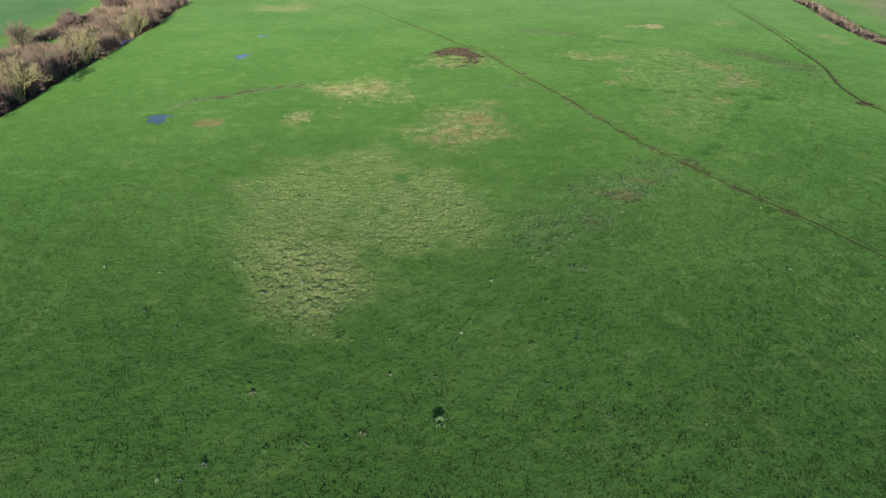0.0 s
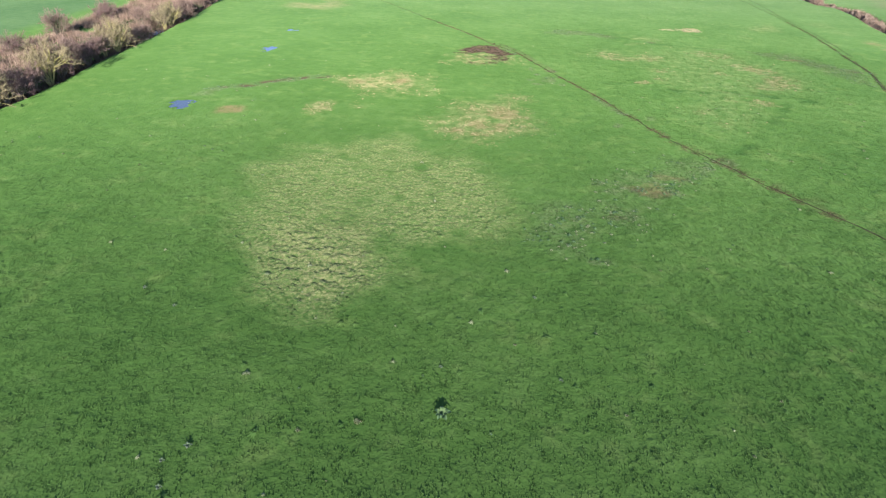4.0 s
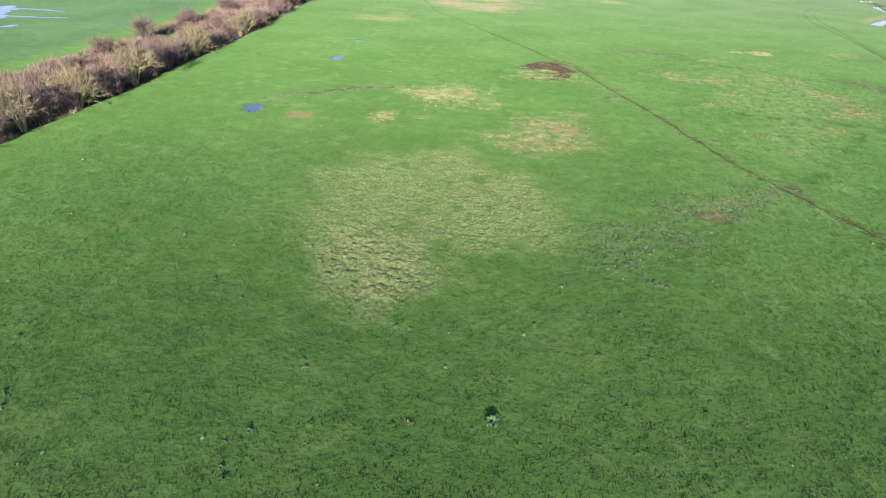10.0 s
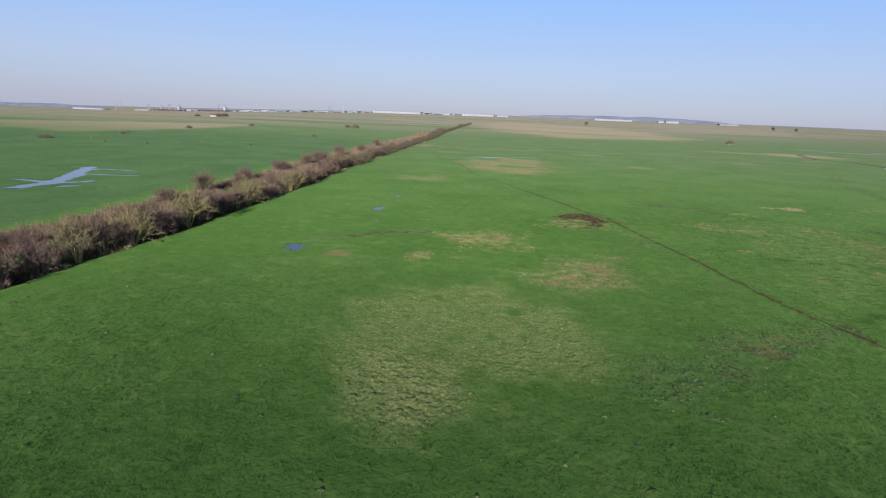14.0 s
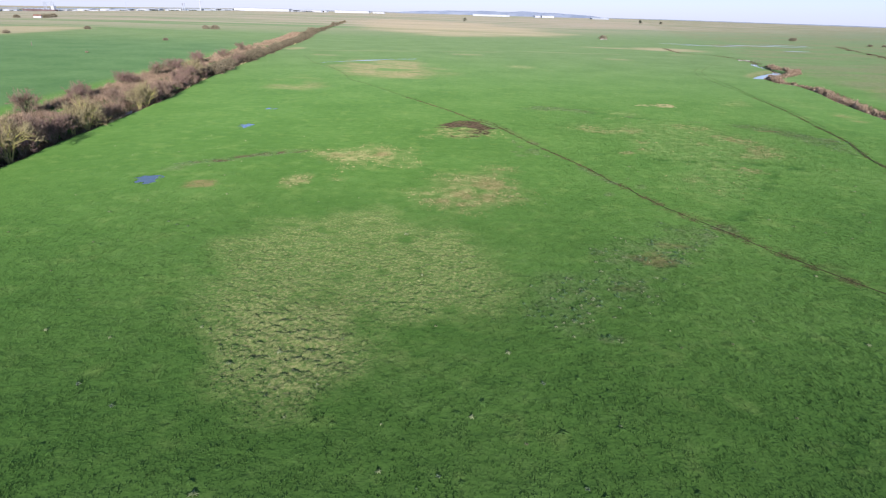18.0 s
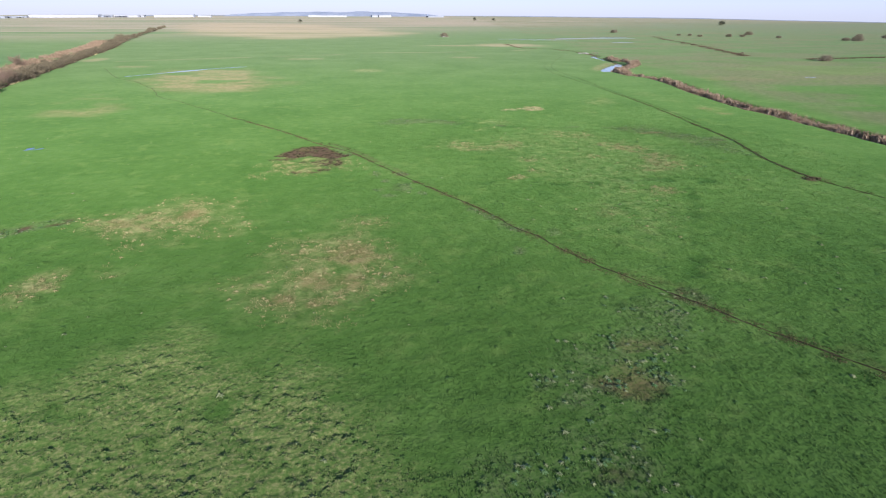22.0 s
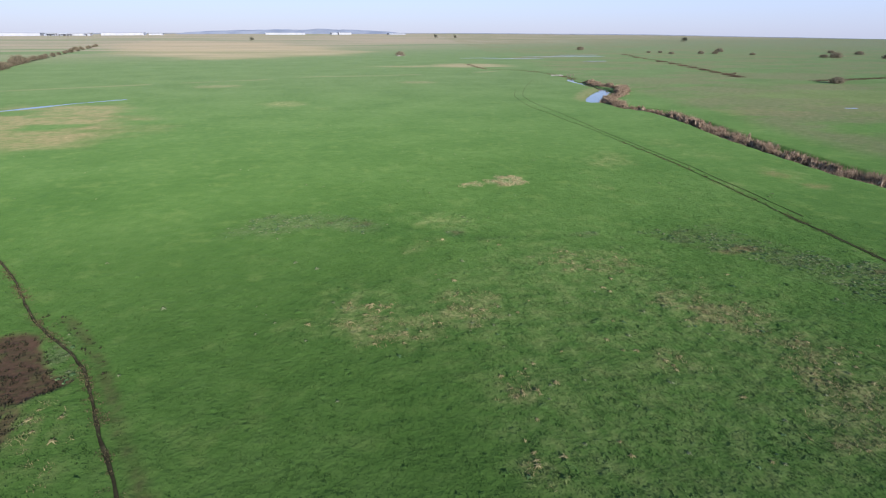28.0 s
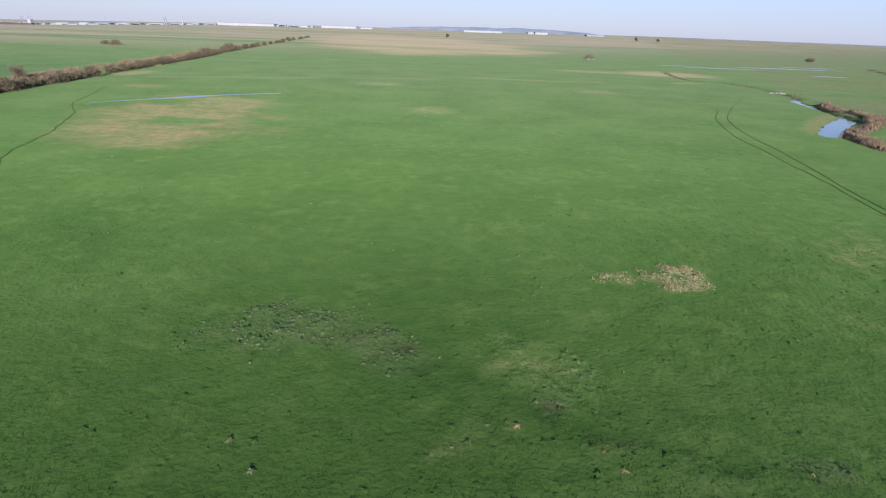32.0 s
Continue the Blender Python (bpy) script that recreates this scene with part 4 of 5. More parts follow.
def mounds(x, y, z, wide, tall, count, blade, seed, lay=1.0):
    """Corners of rounded tufts: blades that arch out and down from a heart on all sides, and a few upright ones on top."""
    r = np.random.default_rng(seed)
    n = len(x)
    wide, tall = np.reshape(wide, (-1, 1)), np.reshape(tall, (-1, 1))
    a = (np.arange(count)[None] * 2.4 + r.uniform(0, 6.3, (n, 1))) + r.uniform(-0.35, 0.35, (n, count))
    inner = (np.arange(count)[None] % 3 == 2) * np.ones((n, 1))
    way = np.stack([np.cos(a), np.sin(a), 0 * a], -1)
    side = np.stack([-np.sin(a), np.cos(a), 0 * a], -1)
    out = wide * r.uniform(0.65, 1.2, (n, count)) * (1 - 0.55 * inner)
    foot = np.stack([x[:, None] + 0 * a, y[:, None] + 0 * a, z[:, None] + tall * r.uniform(0.6, 1.0, (n, count)) * (1 - 0.35 * inner)], -1) + way * (0.12 * out)[..., None]
    half = side * (blade * wide * r.uniform(0.7, 1.3, (n, count)))[..., None] / 2
    tip = foot + way * out[..., None]
    tip[..., 2] = z[:, None] + tall * np.where(inner > 0, r.uniform(0.9, 1.3, (n, count)), r.uniform(-0.1, 0.35, (n, count)) * lay)
    return np.stack([foot - half, foot + half, tip], 2).reshape(-1, 3)


# hummocks of coarse grass in the dry patches and the rough meadow
x, y = scatter(64000, -32, 90, 30, 200)
c = covers(x, y)
want = 0.7 * c["tussock"] + 0.35 * c["high"] + 0.2 * c["rough"] + 0.3 * c["grey"] + 0.3 * c["dry"] + 0.016 + 0.03 * spot(x, y, 58, 205, 42, 42, 0.8, 72) + 0.3 * patch(x, y, PALE_BAND, 2.0, 2.5, 19)
keep = (rng.uniform(0, 1, len(x)) < want * (0.3 + 1.4 * smooth(0.3, 0.6, fbm(x, y, 2.5, 50)))) & (c["mud"] < 0.3) & (to_line(x, y, TRAIL)[0] > 0.6)
x, y = x[keep], y[keep]
z, c = on_ground(x, y)
size = rng.uniform(0.5, 1.15, len(x)) * (0.8 + 0.15 * c["tussock"] + 0.12 * c["high"] + 0.2 * c["rough"])
stuff("tussock_grass", mounds(x, y, z - 0.03, 0.36 * size, (0.105 - 0.03 * c["rough"]) * size, 21, 0.62, 12), [M_TUFT], "coarse pale tussock grass in rounded hummocks", "grass", c)

# small tufts scattered over the pasture, some of them bleached
x, y = scatter(60000, -62, 100, 12, 260)
c = covers(x, y)
keep = (rng.uniform(0, 1, len(x)) < (0.06 + 0.05 * c["rough"] + 0.04 * c["tussock"]) * smooth(0.3, 0.62, fbm(x, y, 9, 83)) * (1 - 0.5 * smooth(150, 165, y) * smooth(48, 36, x))) & (c["mud"] < 0.2) & (to_line(x, y, TRAIL)[0] > 0.7)
x, y = x[keep], y[keep]
z, c = on_ground(x, y)
pale, size = rng.uniform(0, 1, len(x)) < 0.24, 0.12 + 0.22 * rng.uniform(0, 1, len(x)) ** 2
stuff("pasture_tufts", mounds(x[pale], y[pale], z[pale] - 0.01, size[pale], 0.05 + 0.34 * size[pale], 13, 0.5, 84), [M_PALE], "small bleached grass tufts scattered over pasture", "grass")
stuff("pasture_tufts", mounds(x[~pale], y[~pale], z[~pale] - 0.01, size[~pale] * 1.25, 0.03 + 0.34 * size[~pale], 15, 0.5, 85), [M_TUFT], "small green grass tufts scattered over pasture", "grass", {k: v[~pale] for k, v in c.items()})
# bleached hummocks where the sward has died back
x, y = scatter(30000, -32, 70, 74, 158)
c = covers(x, y)
keep = (rng.uniform(0, 1, len(x)) < 0.45 * c["dry"] * smooth(0.4, 0.58, fbm(x, y, 1.6, 86)) + 0.012 * c["rough"]) & (c["mud"] < 0.2)
x, y = x[keep], y[keep]
size = rng.uniform(0.16, 0.38, len(x))
stuff("bleached_tufts", mounds(x, y, on_ground(x, y)[0] - 0.01, size, 0.05 + 0.22 * size, 15, 0.3, 87), [M_WISP], "bleached tufts of dead grass in dry patches", "grass")

# dead straw lying in wisps where the grass has dried out
x, y = scatter(90000, -30, 70, 74, 155)
c = covers(x, y)
keep = (rng.uniform(0, 1, len(x)) < 1.0 * c["dry"] * smooth(0.38, 0.62, fbm(x, y, 1.3, 74)) + 0.15 * c["red"]) & (c["mud"] < 0.3)
x, y = x[keep], y[keep]
stuff("straw_wisps", blades(x, y, on_ground(x, y)[0] + 0.01, 9, 0.07 + 0.10 * rng.uniform(0, 1, len(x)), 2.4, 0.036, 0.34, 26), [M_WISP], "wisps of dead straw-coloured grass lying on turf", "straw")

# earth and dead blades kicked up along the path
def litter(path, n, seed, wide, label):
    line = smooth_line(path, 0.25)
    i = rng.integers(0, len(line) - 1, n)
    near = smooth(112, 70, line[i, 1])
    side = rng.normal(0, wide + 0.34 * near)
    t = line[i + 1] - line[i]
    t /= np.linalg.norm(t, axis=1, keepdims=True)
    x, y = line[i, 0] + t[:, 1] * side, line[i, 1] - t[:, 0] * side
    keep = rng.uniform(0, 1, len(x)) < smooth(0.36, 0.6, fbm(x, y, 1.4, 75)) * (0.45 + 0.55 * near)
    x, y = x[keep], y[keep]
    stuff("path_litter", blades(x, y, on_ground(x, y)[0], 6, 0.04 + 0.06 * rng.uniform(0, 1, len(x)), 2.0, 0.07, 0.2, seed), [M_LITTER], label, "litter")


litter(TRAIL[6:23], 6500, 27, 0.26, "trampled dead blades and earth beside a path")
litter(RUT_OUTER[6:15], 5000, 28, 0.4, "dead blades and churned earth beside a wheel rut")

# broad-leaved weeds where the turf is thin
x, y = scatter(70000, -50, 86, 45, 175)
c = covers(x, y)
keep = rng.uniform(0, 1, len(x)) < c["grey"] * (smooth(0.42, 0.58, fbm(x, y, 1.6, 68)) + 0.5 * smooth(60, 68, x)) + 0.03 * c["rough"] * smooth(0.5, 0.62, fbm(x, y, 1.8, 69))
x, y = x[keep], y[keep]
z = on_ground(x, y)[0]
pale = rng.uniform(0, 1, len(x)) < 0.6
size = rng.uniform(0.13, 0.27, len(x))
stuff("weed_patch", mounds(x[pale], y[pale], z[pale], size[pale], 0.05 + 0.16 * size[pale], 12, 0.55, 20, 1.6), [M_PALE], "pale broad-leaved weeds in thin turf", "weeds")
stuff("weed_patch", mounds(x[~pale], y[~pale], z[~pale], size[~pale] * 1.1, 0.07 + 0.22 * size[~pale], 12, 0.55, 21, 1.2), [M_LEAF], "dark green broad-leaved weeds in thin turf", "weeds")

# ---- hedge: shrubs, reeds and undergrowth along the ditch ----
def tubes(p0, p1, r0, r1):
    """Three-sided tapering stems."""
    d = p1 - p0
    d /= np.linalg.norm(d, axis=1, keepdims=True) + 1e-9
    u = np.cross(d, np.where(np.abs(d[:, 2:]) > 0.9, [1.0, 0, 0], [0, 0, 1.0]))
    u /= np.linalg.norm(u, axis=1, keepdims=True) + 1e-9
    v = np.cross(d, u)
    ring = []
    for p, r in ((p0, r0), (p1, r1)):
        for k in range(3):
            a = 2 * np.pi * k / 3
            ring.append(p + (u * np.cos(a) + v * np.sin(a)) * r[:, None])
    verts = np.stack(ring, 1).reshape(-1, 3)
    base = (np.arange(len(p0)) * 6)[:, None]
    return verts, np.concatenate([base + np.array([[k, (k + 1) % 3, 3 + (k + 1) % 3, 3 + k]]) for k in range(3)])


def sprout(r, p0, p1, r1, forks, length, spread, lift, taper, low=0.4):
    """The next generation of branches out of the far halves of the given ones."""
    k = len(p0)
    u = r.uniform(low, 1.0, (k, forks, 1))
    start = p0[:, None] + (p1 - p0)[:, None] * u
    d = (p1 - p0) / (np.linalg.norm(p1 - p0, axis=1, keepdims=True) + 1e-9)
    way = d[:, None] + spread * r.normal(0, 1, (k, forks, 3)) + np.array([0, 0, lift])
    way /= np.linalg.norm(way, axis=-1, keepdims=True)
    end = start + way * length * r.uniform(0.6, 1.25, (k, forks, 1))
    rad = np.repeat(r1[:, None], forks, 1) * taper
    return start.reshape(-1, 3), end.reshape(-1, 3), rad.ravel(), rad.ravel() * 0.55


def bare_shrub(name, label, category, seed, tall, wide, stems, mats, twigs=7, group=""):
    """A leafless shrub: stems fanning from the foot, limbs, branches and a haze of twigs."""
    r = np.random.default_rng(seed)
    thing = tagged(new(name), label, category, group)
    a = np.linspace(0, 2 * np.pi, stems, endpoint=False) + r.uniform(-0.5, 0.5, stems)
    out = r.uniform(0.15, 0.55, stems) * wide / 2
    p0 = np.stack([0.25 * np.cos(a), 0.25 * np.sin(a), np.full(stems, -0.5)], 1)
    p1 = np.stack([out * np.cos(a), out * np.sin(a), tall * r.uniform(0.34, 0.5, stems)], 1)
    r0 = r.uniform(0.07, 0.14, stems) * tall / 5
    g0 = (p0, p1, r0, r0 * 0.6)
    g1 = sprout(r, p0, p1, r0, 5, tall * 0.36, 0.5, 0.12, 0.5, 0.2)
    g2 = sprout(r, g1[0], g1[1], g1[2], 4, tall * 0.24, 0.5, 0.2, 0.5)
    g3 = sprout(r, g2[0], g2[1], g2[2], 3, tall * 0.17, 0.6, 0.15, 0.5)
    g3 = (*g3[:2], np.maximum(g3[2], 0.012), np.maximum(g3[3], 0.008))
    part("trunk", mesh_of("trunk", *tubes(*g0), [mats[0]]), thing)
    part("branchwork", mesh_of("branchwork", *(lambda A, B: (np.concatenate([A[0], B[0]]), np.concatenate([A[1], B[1] + len(A[0])])))(tubes(*g1), tubes(*g2)), [mats[1]]), thing)
    v3, f3 = tubes(*g3)
    # twigs: slender pointed slips along the last branches
    k = len(g3[0]) * twigs
    u = r.uniform(0.1, 1, (len(g3[0]), twigs, 1))
    start = (g3[0][:, None] + (g3[1] - g3[0])[:, None] * u).reshape(-1, 3)
    d = np.repeat(g3[1] - g3[0], twigs, 0)
    d = d / (np.linalg.norm(d, axis=1, keepdims=True) + 1e-9) + r.normal(0, 0.55, (k, 3)) + [0, 0, 0.2]
    d /= np.linalg.norm(d, axis=1, keepdims=True)
    side = np.cross(d, r.normal(0, 1, (k, 3)))
    side *= 0.024 / (np.linalg.norm(side, axis=1, keepdims=True) + 1e-9)
    tip = start + d * r.uniform(0.25, 0.7, (k, 1)) * tall / 5.5
    tv = np.stack([start - side, start + side, tip], 1).reshape(-1, 3)
    tf = np.arange(k * 3).reshape(-1, 3)
    part("crown", mesh_of("crown", np.concatenate([v3, tv]), np.concatenate([f3[:, [0, 1, 2]], f3[:, [0, 2, 3]], tf + len(v3)]), [mats[2]]), thing)
    return thing


def clump_tree(name, label, category, seed, tall, wide, leaf, bark, lumps=9, leaves=90, group="", squat=1.0):
    """A small tree with a crown of many loose leaf sprays round its limbs."""
    r = np.random.default_rng(seed)
    thing = tagged(new(name), label, category, group)
    trunk = (np.array([[0, 0, -0.4]]), np.array([[0.1, 0.05, tall * 0.4]]), np.array([tall * 0.035]), np.array([tall * 0.022]))
    part("trunk", mesh_of("trunk", *tubes(*trunk), [bark]), thing)
    limbs = sprout(r, np.repeat(trunk[0], 2, 0), np.repeat(trunk[1], 2, 0), np.repeat(trunk[3], 2), lumps // 2 + 1, tall * 0.35, 0.7, 0.4, 0.7)
    part("branchwork", mesh_of("branchwork", *tubes(*limbs), [bark]), thing)
    heart = limbs[1][r.integers(0, len(limbs[1]), lumps * leaves)]
    p = heart + r.normal(0, 1, heart.shape) * np.array([wide, wide, tall * 0.7]) * 0.16
    p[:, 2] = np.maximum(p[:, 2] - tall * (1 - squat) * 0.55, tall * 0.04 * r.uniform(0, 1, len(p)))
    d, e = r.normal(0, 1, p.shape), r.normal(0, 1, p.shape)
    size = 0.045 * wide * r.uniform(0.5, 1.3, (len(p), 1))
    d, e = (w / np.linalg.norm(w, axis=1, keepdims=True) * size for w in (d, e))
    part("crown", mesh_of("crown", np.stack([p - d, p + e, p + d], 1).reshape(-1, 3), np.arange(len(p) * 3).reshape(-1, 3), [leaf]), thing)
    return thing


ROW = "shrubs along the hedge ditch"
kinds = [
    bare_shrub("bare_shrub", "bare lichen-yellow shrub with fanning limbs beside ditch", "shrub", 21, 6.2, 7.0, 7, (M_LICHEN, M_LICHEN, M_TWIG_GREEN), 11, ROW),
    bare_shrub("bare_shrub", "bare grey-brown shrub with a dense twiggy crown", "shrub", 22, 5.6, 7.6, 8, (M_BARK, M_BARK, M_TWIG), 9, ROW),
    bare_shrub("bare_shrub", "tall bare shrub of pale olive twigs beside ditch", "shrub", 23, 6.8, 6.4, 6, (M_LICHEN, M_BARK, M_TWIG_GREEN), 11, ROW),
    bare_shrub("bare_shrub", "bare reddish-brown thorn shrub in a hedge", "shrub", 24, 4.8, 6.4, 8, (M_BARK, M_BARK, M_TWIG_RED), 9, ROW),
    bare_shrub("bare_shrub", "low sprawling bare bramble shrub beside ditch", "shrub", 25, 3.4, 5.6, 9, (M_BARK, M_BARK, M_TWIG), 9, ROW),
]
plainer = [
    bare_shrub("bare_shrub", "bare brown shrub in the far stretch of a hedge", "shrub", 26, 5.4, 7.4, 6, (M_BARK, M_BARK, M_TWIG), 4, ROW),
    bare_shrub("bare_shrub", "bare reddish shrub in the far stretch of a hedge", "shrub", 27, 4.8, 6.6, 6, (M_BARK, M_BARK, M_TWIG_RED), 4, ROW),
]
M_HEDGE_FAR = plain("dense_hedge_twigs", [(0.3, (0.10, 0.086, 0.058)), (0.7, (0.225, 0.19, 0.125))], 0.8, 0.95, 0.05, 0, 0.6)
dense = [clump_tree("bare_shrub", "rounded dark bare shrub far along the hedge", "shrub", 61 + k, 5.0, 6.4, M_HEDGE_FAR, M_BARK, 16, 150, ROW, 0.45) for k in range(3)]
used = set()


def plant_copy(thing, x, y, size, turn, z=0.0):
    m = pose(x, y, z + float(rise(x, y)), 0, 0, turn) @ Matrix.Diagonal((size, size, size * random.uniform(0.9, 1.1), 1))
    if thing in used:
        return copy_thing(thing, m)
    used.add(thing)
    thing.matrix_basis = m
    return thing


# the front row, rooted on the near bank: place along the ditch, kind, size
front = [(24, 1, 1.0), (33, 3, 1.0), (41, 4, 1.1), (47, 1, 0.95), (54, 4, 1.2), (60, 3, 0.95), (67, 2, 0.95), (72, 1, 0.85), (76, 3, 0.8), (79, 0, 1.0), (83, 1, 0.8), (86, 3, 0.95), (90, 1, 0.8), (94.5, 0, 1.05), (98.5, 3, 0.8), (102, 1, 0.95), (109, 3, 0.9), (116, 2, 0.8),
         (112.5, 1, 0.85), (121.5, 0, 0.95), (126, 3, 0.6), (129, 1, 0.55), (134.5, 4, 0.8), (147.5, 2, 0.75), (152, 0, 0.8), (156, 3, 0.85), (163, 1, 0.9)]
for y, k, size in front:
    plant_copy(kinds[k], float(hedge_x(y)) - 1.6, y, size, random.uniform(0, 360))
y = 169.0
while y < 640:
    k = random.choice([0, 1, 1, 2, 3, 3, 4])
    shrub = kinds[k] if y < 215 else plainer[0 if k == 1 else 1] if y < 270 and k % 2 else dense[k % 3]
    gap = 372 < y < 396
    if not gap:
        plant_copy(shrub, float(hedge_x(y)) - random.uniform(1.2, 3.6), y, random.uniform(0.6, 0.95) * (1.22 if shrub in dense else 1.0) * random.choice([1.0, 1.0, 1.25]), random.uniform(0, 360))
    y += random.uniform(4.5, 8.0) * (1 + max(0, y - 250) / 420)
# behind them, a thinner second row among the reeds
y = 40.0
while y < 620:
    plant_copy((kinds[random.choice([1, 3, 3, 4])] if y < 220 else random.choice(dense)), float(hedge_x(y)) - random.uniform(5.5, 10), y, random.uniform(0.45, 0.85), random.uniform(0, 360))
    y += random.uniform(10, 18) * (1 + max(0, y - 250) / 600)
for y, k, off, size in ((66, 3, 15, 0.75), (98, 4, 17, 0.8), (113, 3, 19, 0.9), (131, 1, 19.5, 1.0), (152, 3, 19, 0.95), (158, 1, 21, 0.8), (184, 3, 19, 1.0), (192, 3, 21, 0.8), (215, 1, 18, 0.9), (232, 3, 19, 1.05), (244, 3, 20, 0.9), (262, 3, 18, 1.1), (270, 1, 20, 0.9), (300, 3, 17, 0.9), (340, 1, 17, 0.9)):
    plant_copy(kinds[k], float(hedge_x(y)) - off, y, size, random.uniform(0, 360))
# far end of the hedge
y = 650.0
while y < 1150:
    plant_copy(random.choice(dense), float(hedge_x(y)) - random.uniform(2, 8), y, random.uniform(0.8, 1.25), random.uniform(0, 360))
    y += random.uniform(14, 42)

for n, thing in enumerate(t for t in kinds + plainer + dense if t not in used):
    plant_copy(thing, float(hedge_x(280 + 9 * n)) - 4, 280 + 9 * n, 0.8, 40 * n)

# dry reed bed behind the shrubs
n = 28000
y = 18 + 600 * rng.uniform(0, 1, n) ** 1.6
off = rng.uniform(5.0, 24.0, n)
off = np.where(rng.uniform(0, 1, n) < 0.35, rng.uniform(14, 24, n), off)
x = hedge_x(y) - off
keep = (fbm(x, y, 5, 51) + 0.15 * smooth(8, 14, off)) > 0.45 + 0.12 * smooth(180, 260, y)
keep &= ~((y > 48) & (y < 66) & (off < 12))
x, y = x[keep], y[keep]
z = height(x, y, 0 * x)[0]
grow_y = 1 + smooth(150, 500, y) * 0.4
stuff("reed_bed", blades(x, y, z - 0.05, 7, 0.3 + 2.6 * fbm(x, y, 3.0, 52) ** 1.5 + 0.3 * rng.uniform(0, 1, len(x)) - 0.35 * smooth(180, 260, y), 0.75, 0.075 * grow_y, 0.45, 13), [M_REED], "dense dry tan and pinkish reeds beside the hedge", "reeds")
# dark undergrowth and brambles at the shrubs' feet
n = 16000
y = 18 + 600 * rng.uniform(0, 1, n) ** 1.7
x = hedge_x(y) - rng.uniform(0.5, 7.0, n)
keep = fbm(x, y, 5, 53) > 0.34
x, y = x[keep], y[keep]
z = height(x, y, 0 * x)[0]
stuff("undergrowth", blades(x, y, z - 0.05, 7, 0.6 + 0.9 * fbm(x, y, 4, 54), 0.9, 0.10, 0.5, 14), [M_DEADSEDGE], "tangled brown dead stems under the hedge shrubs", "undergrowth")
n = 5000
y = 20 + 330 * rng.uniform(0, 1, n) ** 1.4
x = hedge_x(y) - rng.uniform(8, 21, n)
keep = fbm(x, y, 9, 55) > 0.56
x, y = x[keep], y[keep]
stuff("bramble", blades(x, y, height(x, y, 0 * x)[0] - 0.05, 9, 0.5 + 0.5 * fbm(x, y, 3, 56), 1.2, 0.16, 0.6, 15), [M_BRAMBLE], "low dark green bramble among the reeds", "bramble")
# straw-coloured sedge on the lip of the bank
n = 2200
y = 20 + 420 * rng.uniform(0, 1, n) ** 1.4
x = hedge_x(y) - rng.uniform(-0.2, 1.1, n)
keep = fbm(x, y, 6, 57) > 0.60
x, y = x[keep], y[keep]
stuff("bank_sedge", blades(x, y, height(x, y, 0 * x)[0] - 0.05, 9, 0.45 + 0.5 * fbm(x, y, 3, 58), 0.9, 0.06, 0.35, 16), [M_STRAW], "pale straw-coloured sedge tufts on the ditch bank", "sedge")

# brown reeds along the creek, on its far bank round the pool
REEDS = CREEK[:20]
line = smooth_line(REEDS, 0.5)
i = rng.integers(0, len(line) - 1, 14000)
t = line[i + 1] - line[i]
t /= np.linalg.norm(t, axis=1, keepdims=True)
off = rng.normal(0, 1.1, len(i)) * (0.45 + 1.1 * grain(i * 0.5, i * 0.0, 5.0, 64))
x, y = line[i, 0] + t[:, 1] * off + rng.uniform(-0.4, 0.4, len(i)), line[i, 1] - t[:, 0] * off + rng.uniform(-0.4, 0.4, len(i))
full = 0.35 + 0.65 * smooth(0.34, 0.56, fbm(x, y, 4.0, 59))
keep = rng.uniform(0, 1, len(x)) < full
x, y = x[keep], y[keep]
tall = (0.2 + 2.6 * smooth(0.25, 0.75, fbm(x, y, 3.0, 60, 2))) * (0.2 + 0.8 * full[keep]) * smooth(4.2, 1.5, np.abs(off[keep]))
stuff("creek_reeds", blades(x, y, height(x, y, 0 * x)[0] - 0.05, 9, 0.3 + 0.75 * tall, 1.0, 0.08, 0.6, 17), [M_SEDGE], "tall rust-brown reeds along a winding creek", "reeds")

# the reeds stand in rounded, nodding clumps
i = np.arange(2, len(line) - 2)[rng.uniform(0, 1, len(line) - 4) < 0.8].repeat(3)
x, y = line[i, 0] + rng.normal(0, 0.9, len(i)), line[i, 1] + rng.normal(0, 0.6, len(i))
size = (0.45 + 0.75 * smooth(0.3, 0.7, fbm(x, y, 4.0, 88, 2))) * rng.uniform(0.75, 1.2, len(x))
stuff("creek_reeds", mounds(x, y, height(x, y, 0 * x)[0] - 0.1, 0.85 * size, 1.55 * size, 34, 0.22, 89, 1.4), [M_SEDGE], "rounded nodding clumps of tan creek reed", "reeds")

# ---- single plants, thistles and tufts on the pasture ----
M_THISTLE = plain("grey_thistle_leaf", [(0.3, (0.085, 0.13, 0.07)), (0.7, (0.17, 0.215, 0.13))], 6, 0.7, 0.2, 0, 0.5)
M_SOIL = plain("bare_soil", [(0.3, (0.05, 0.04, 0.022)), (0.7, (0.11, 0.09, 0.05))], 4, 0.9, 0.15, 0.04)


def ground_at(x, y):
    z, _ = on_ground(np.array([float(x)]), np.array([float(y)]))
    return float(z[0])


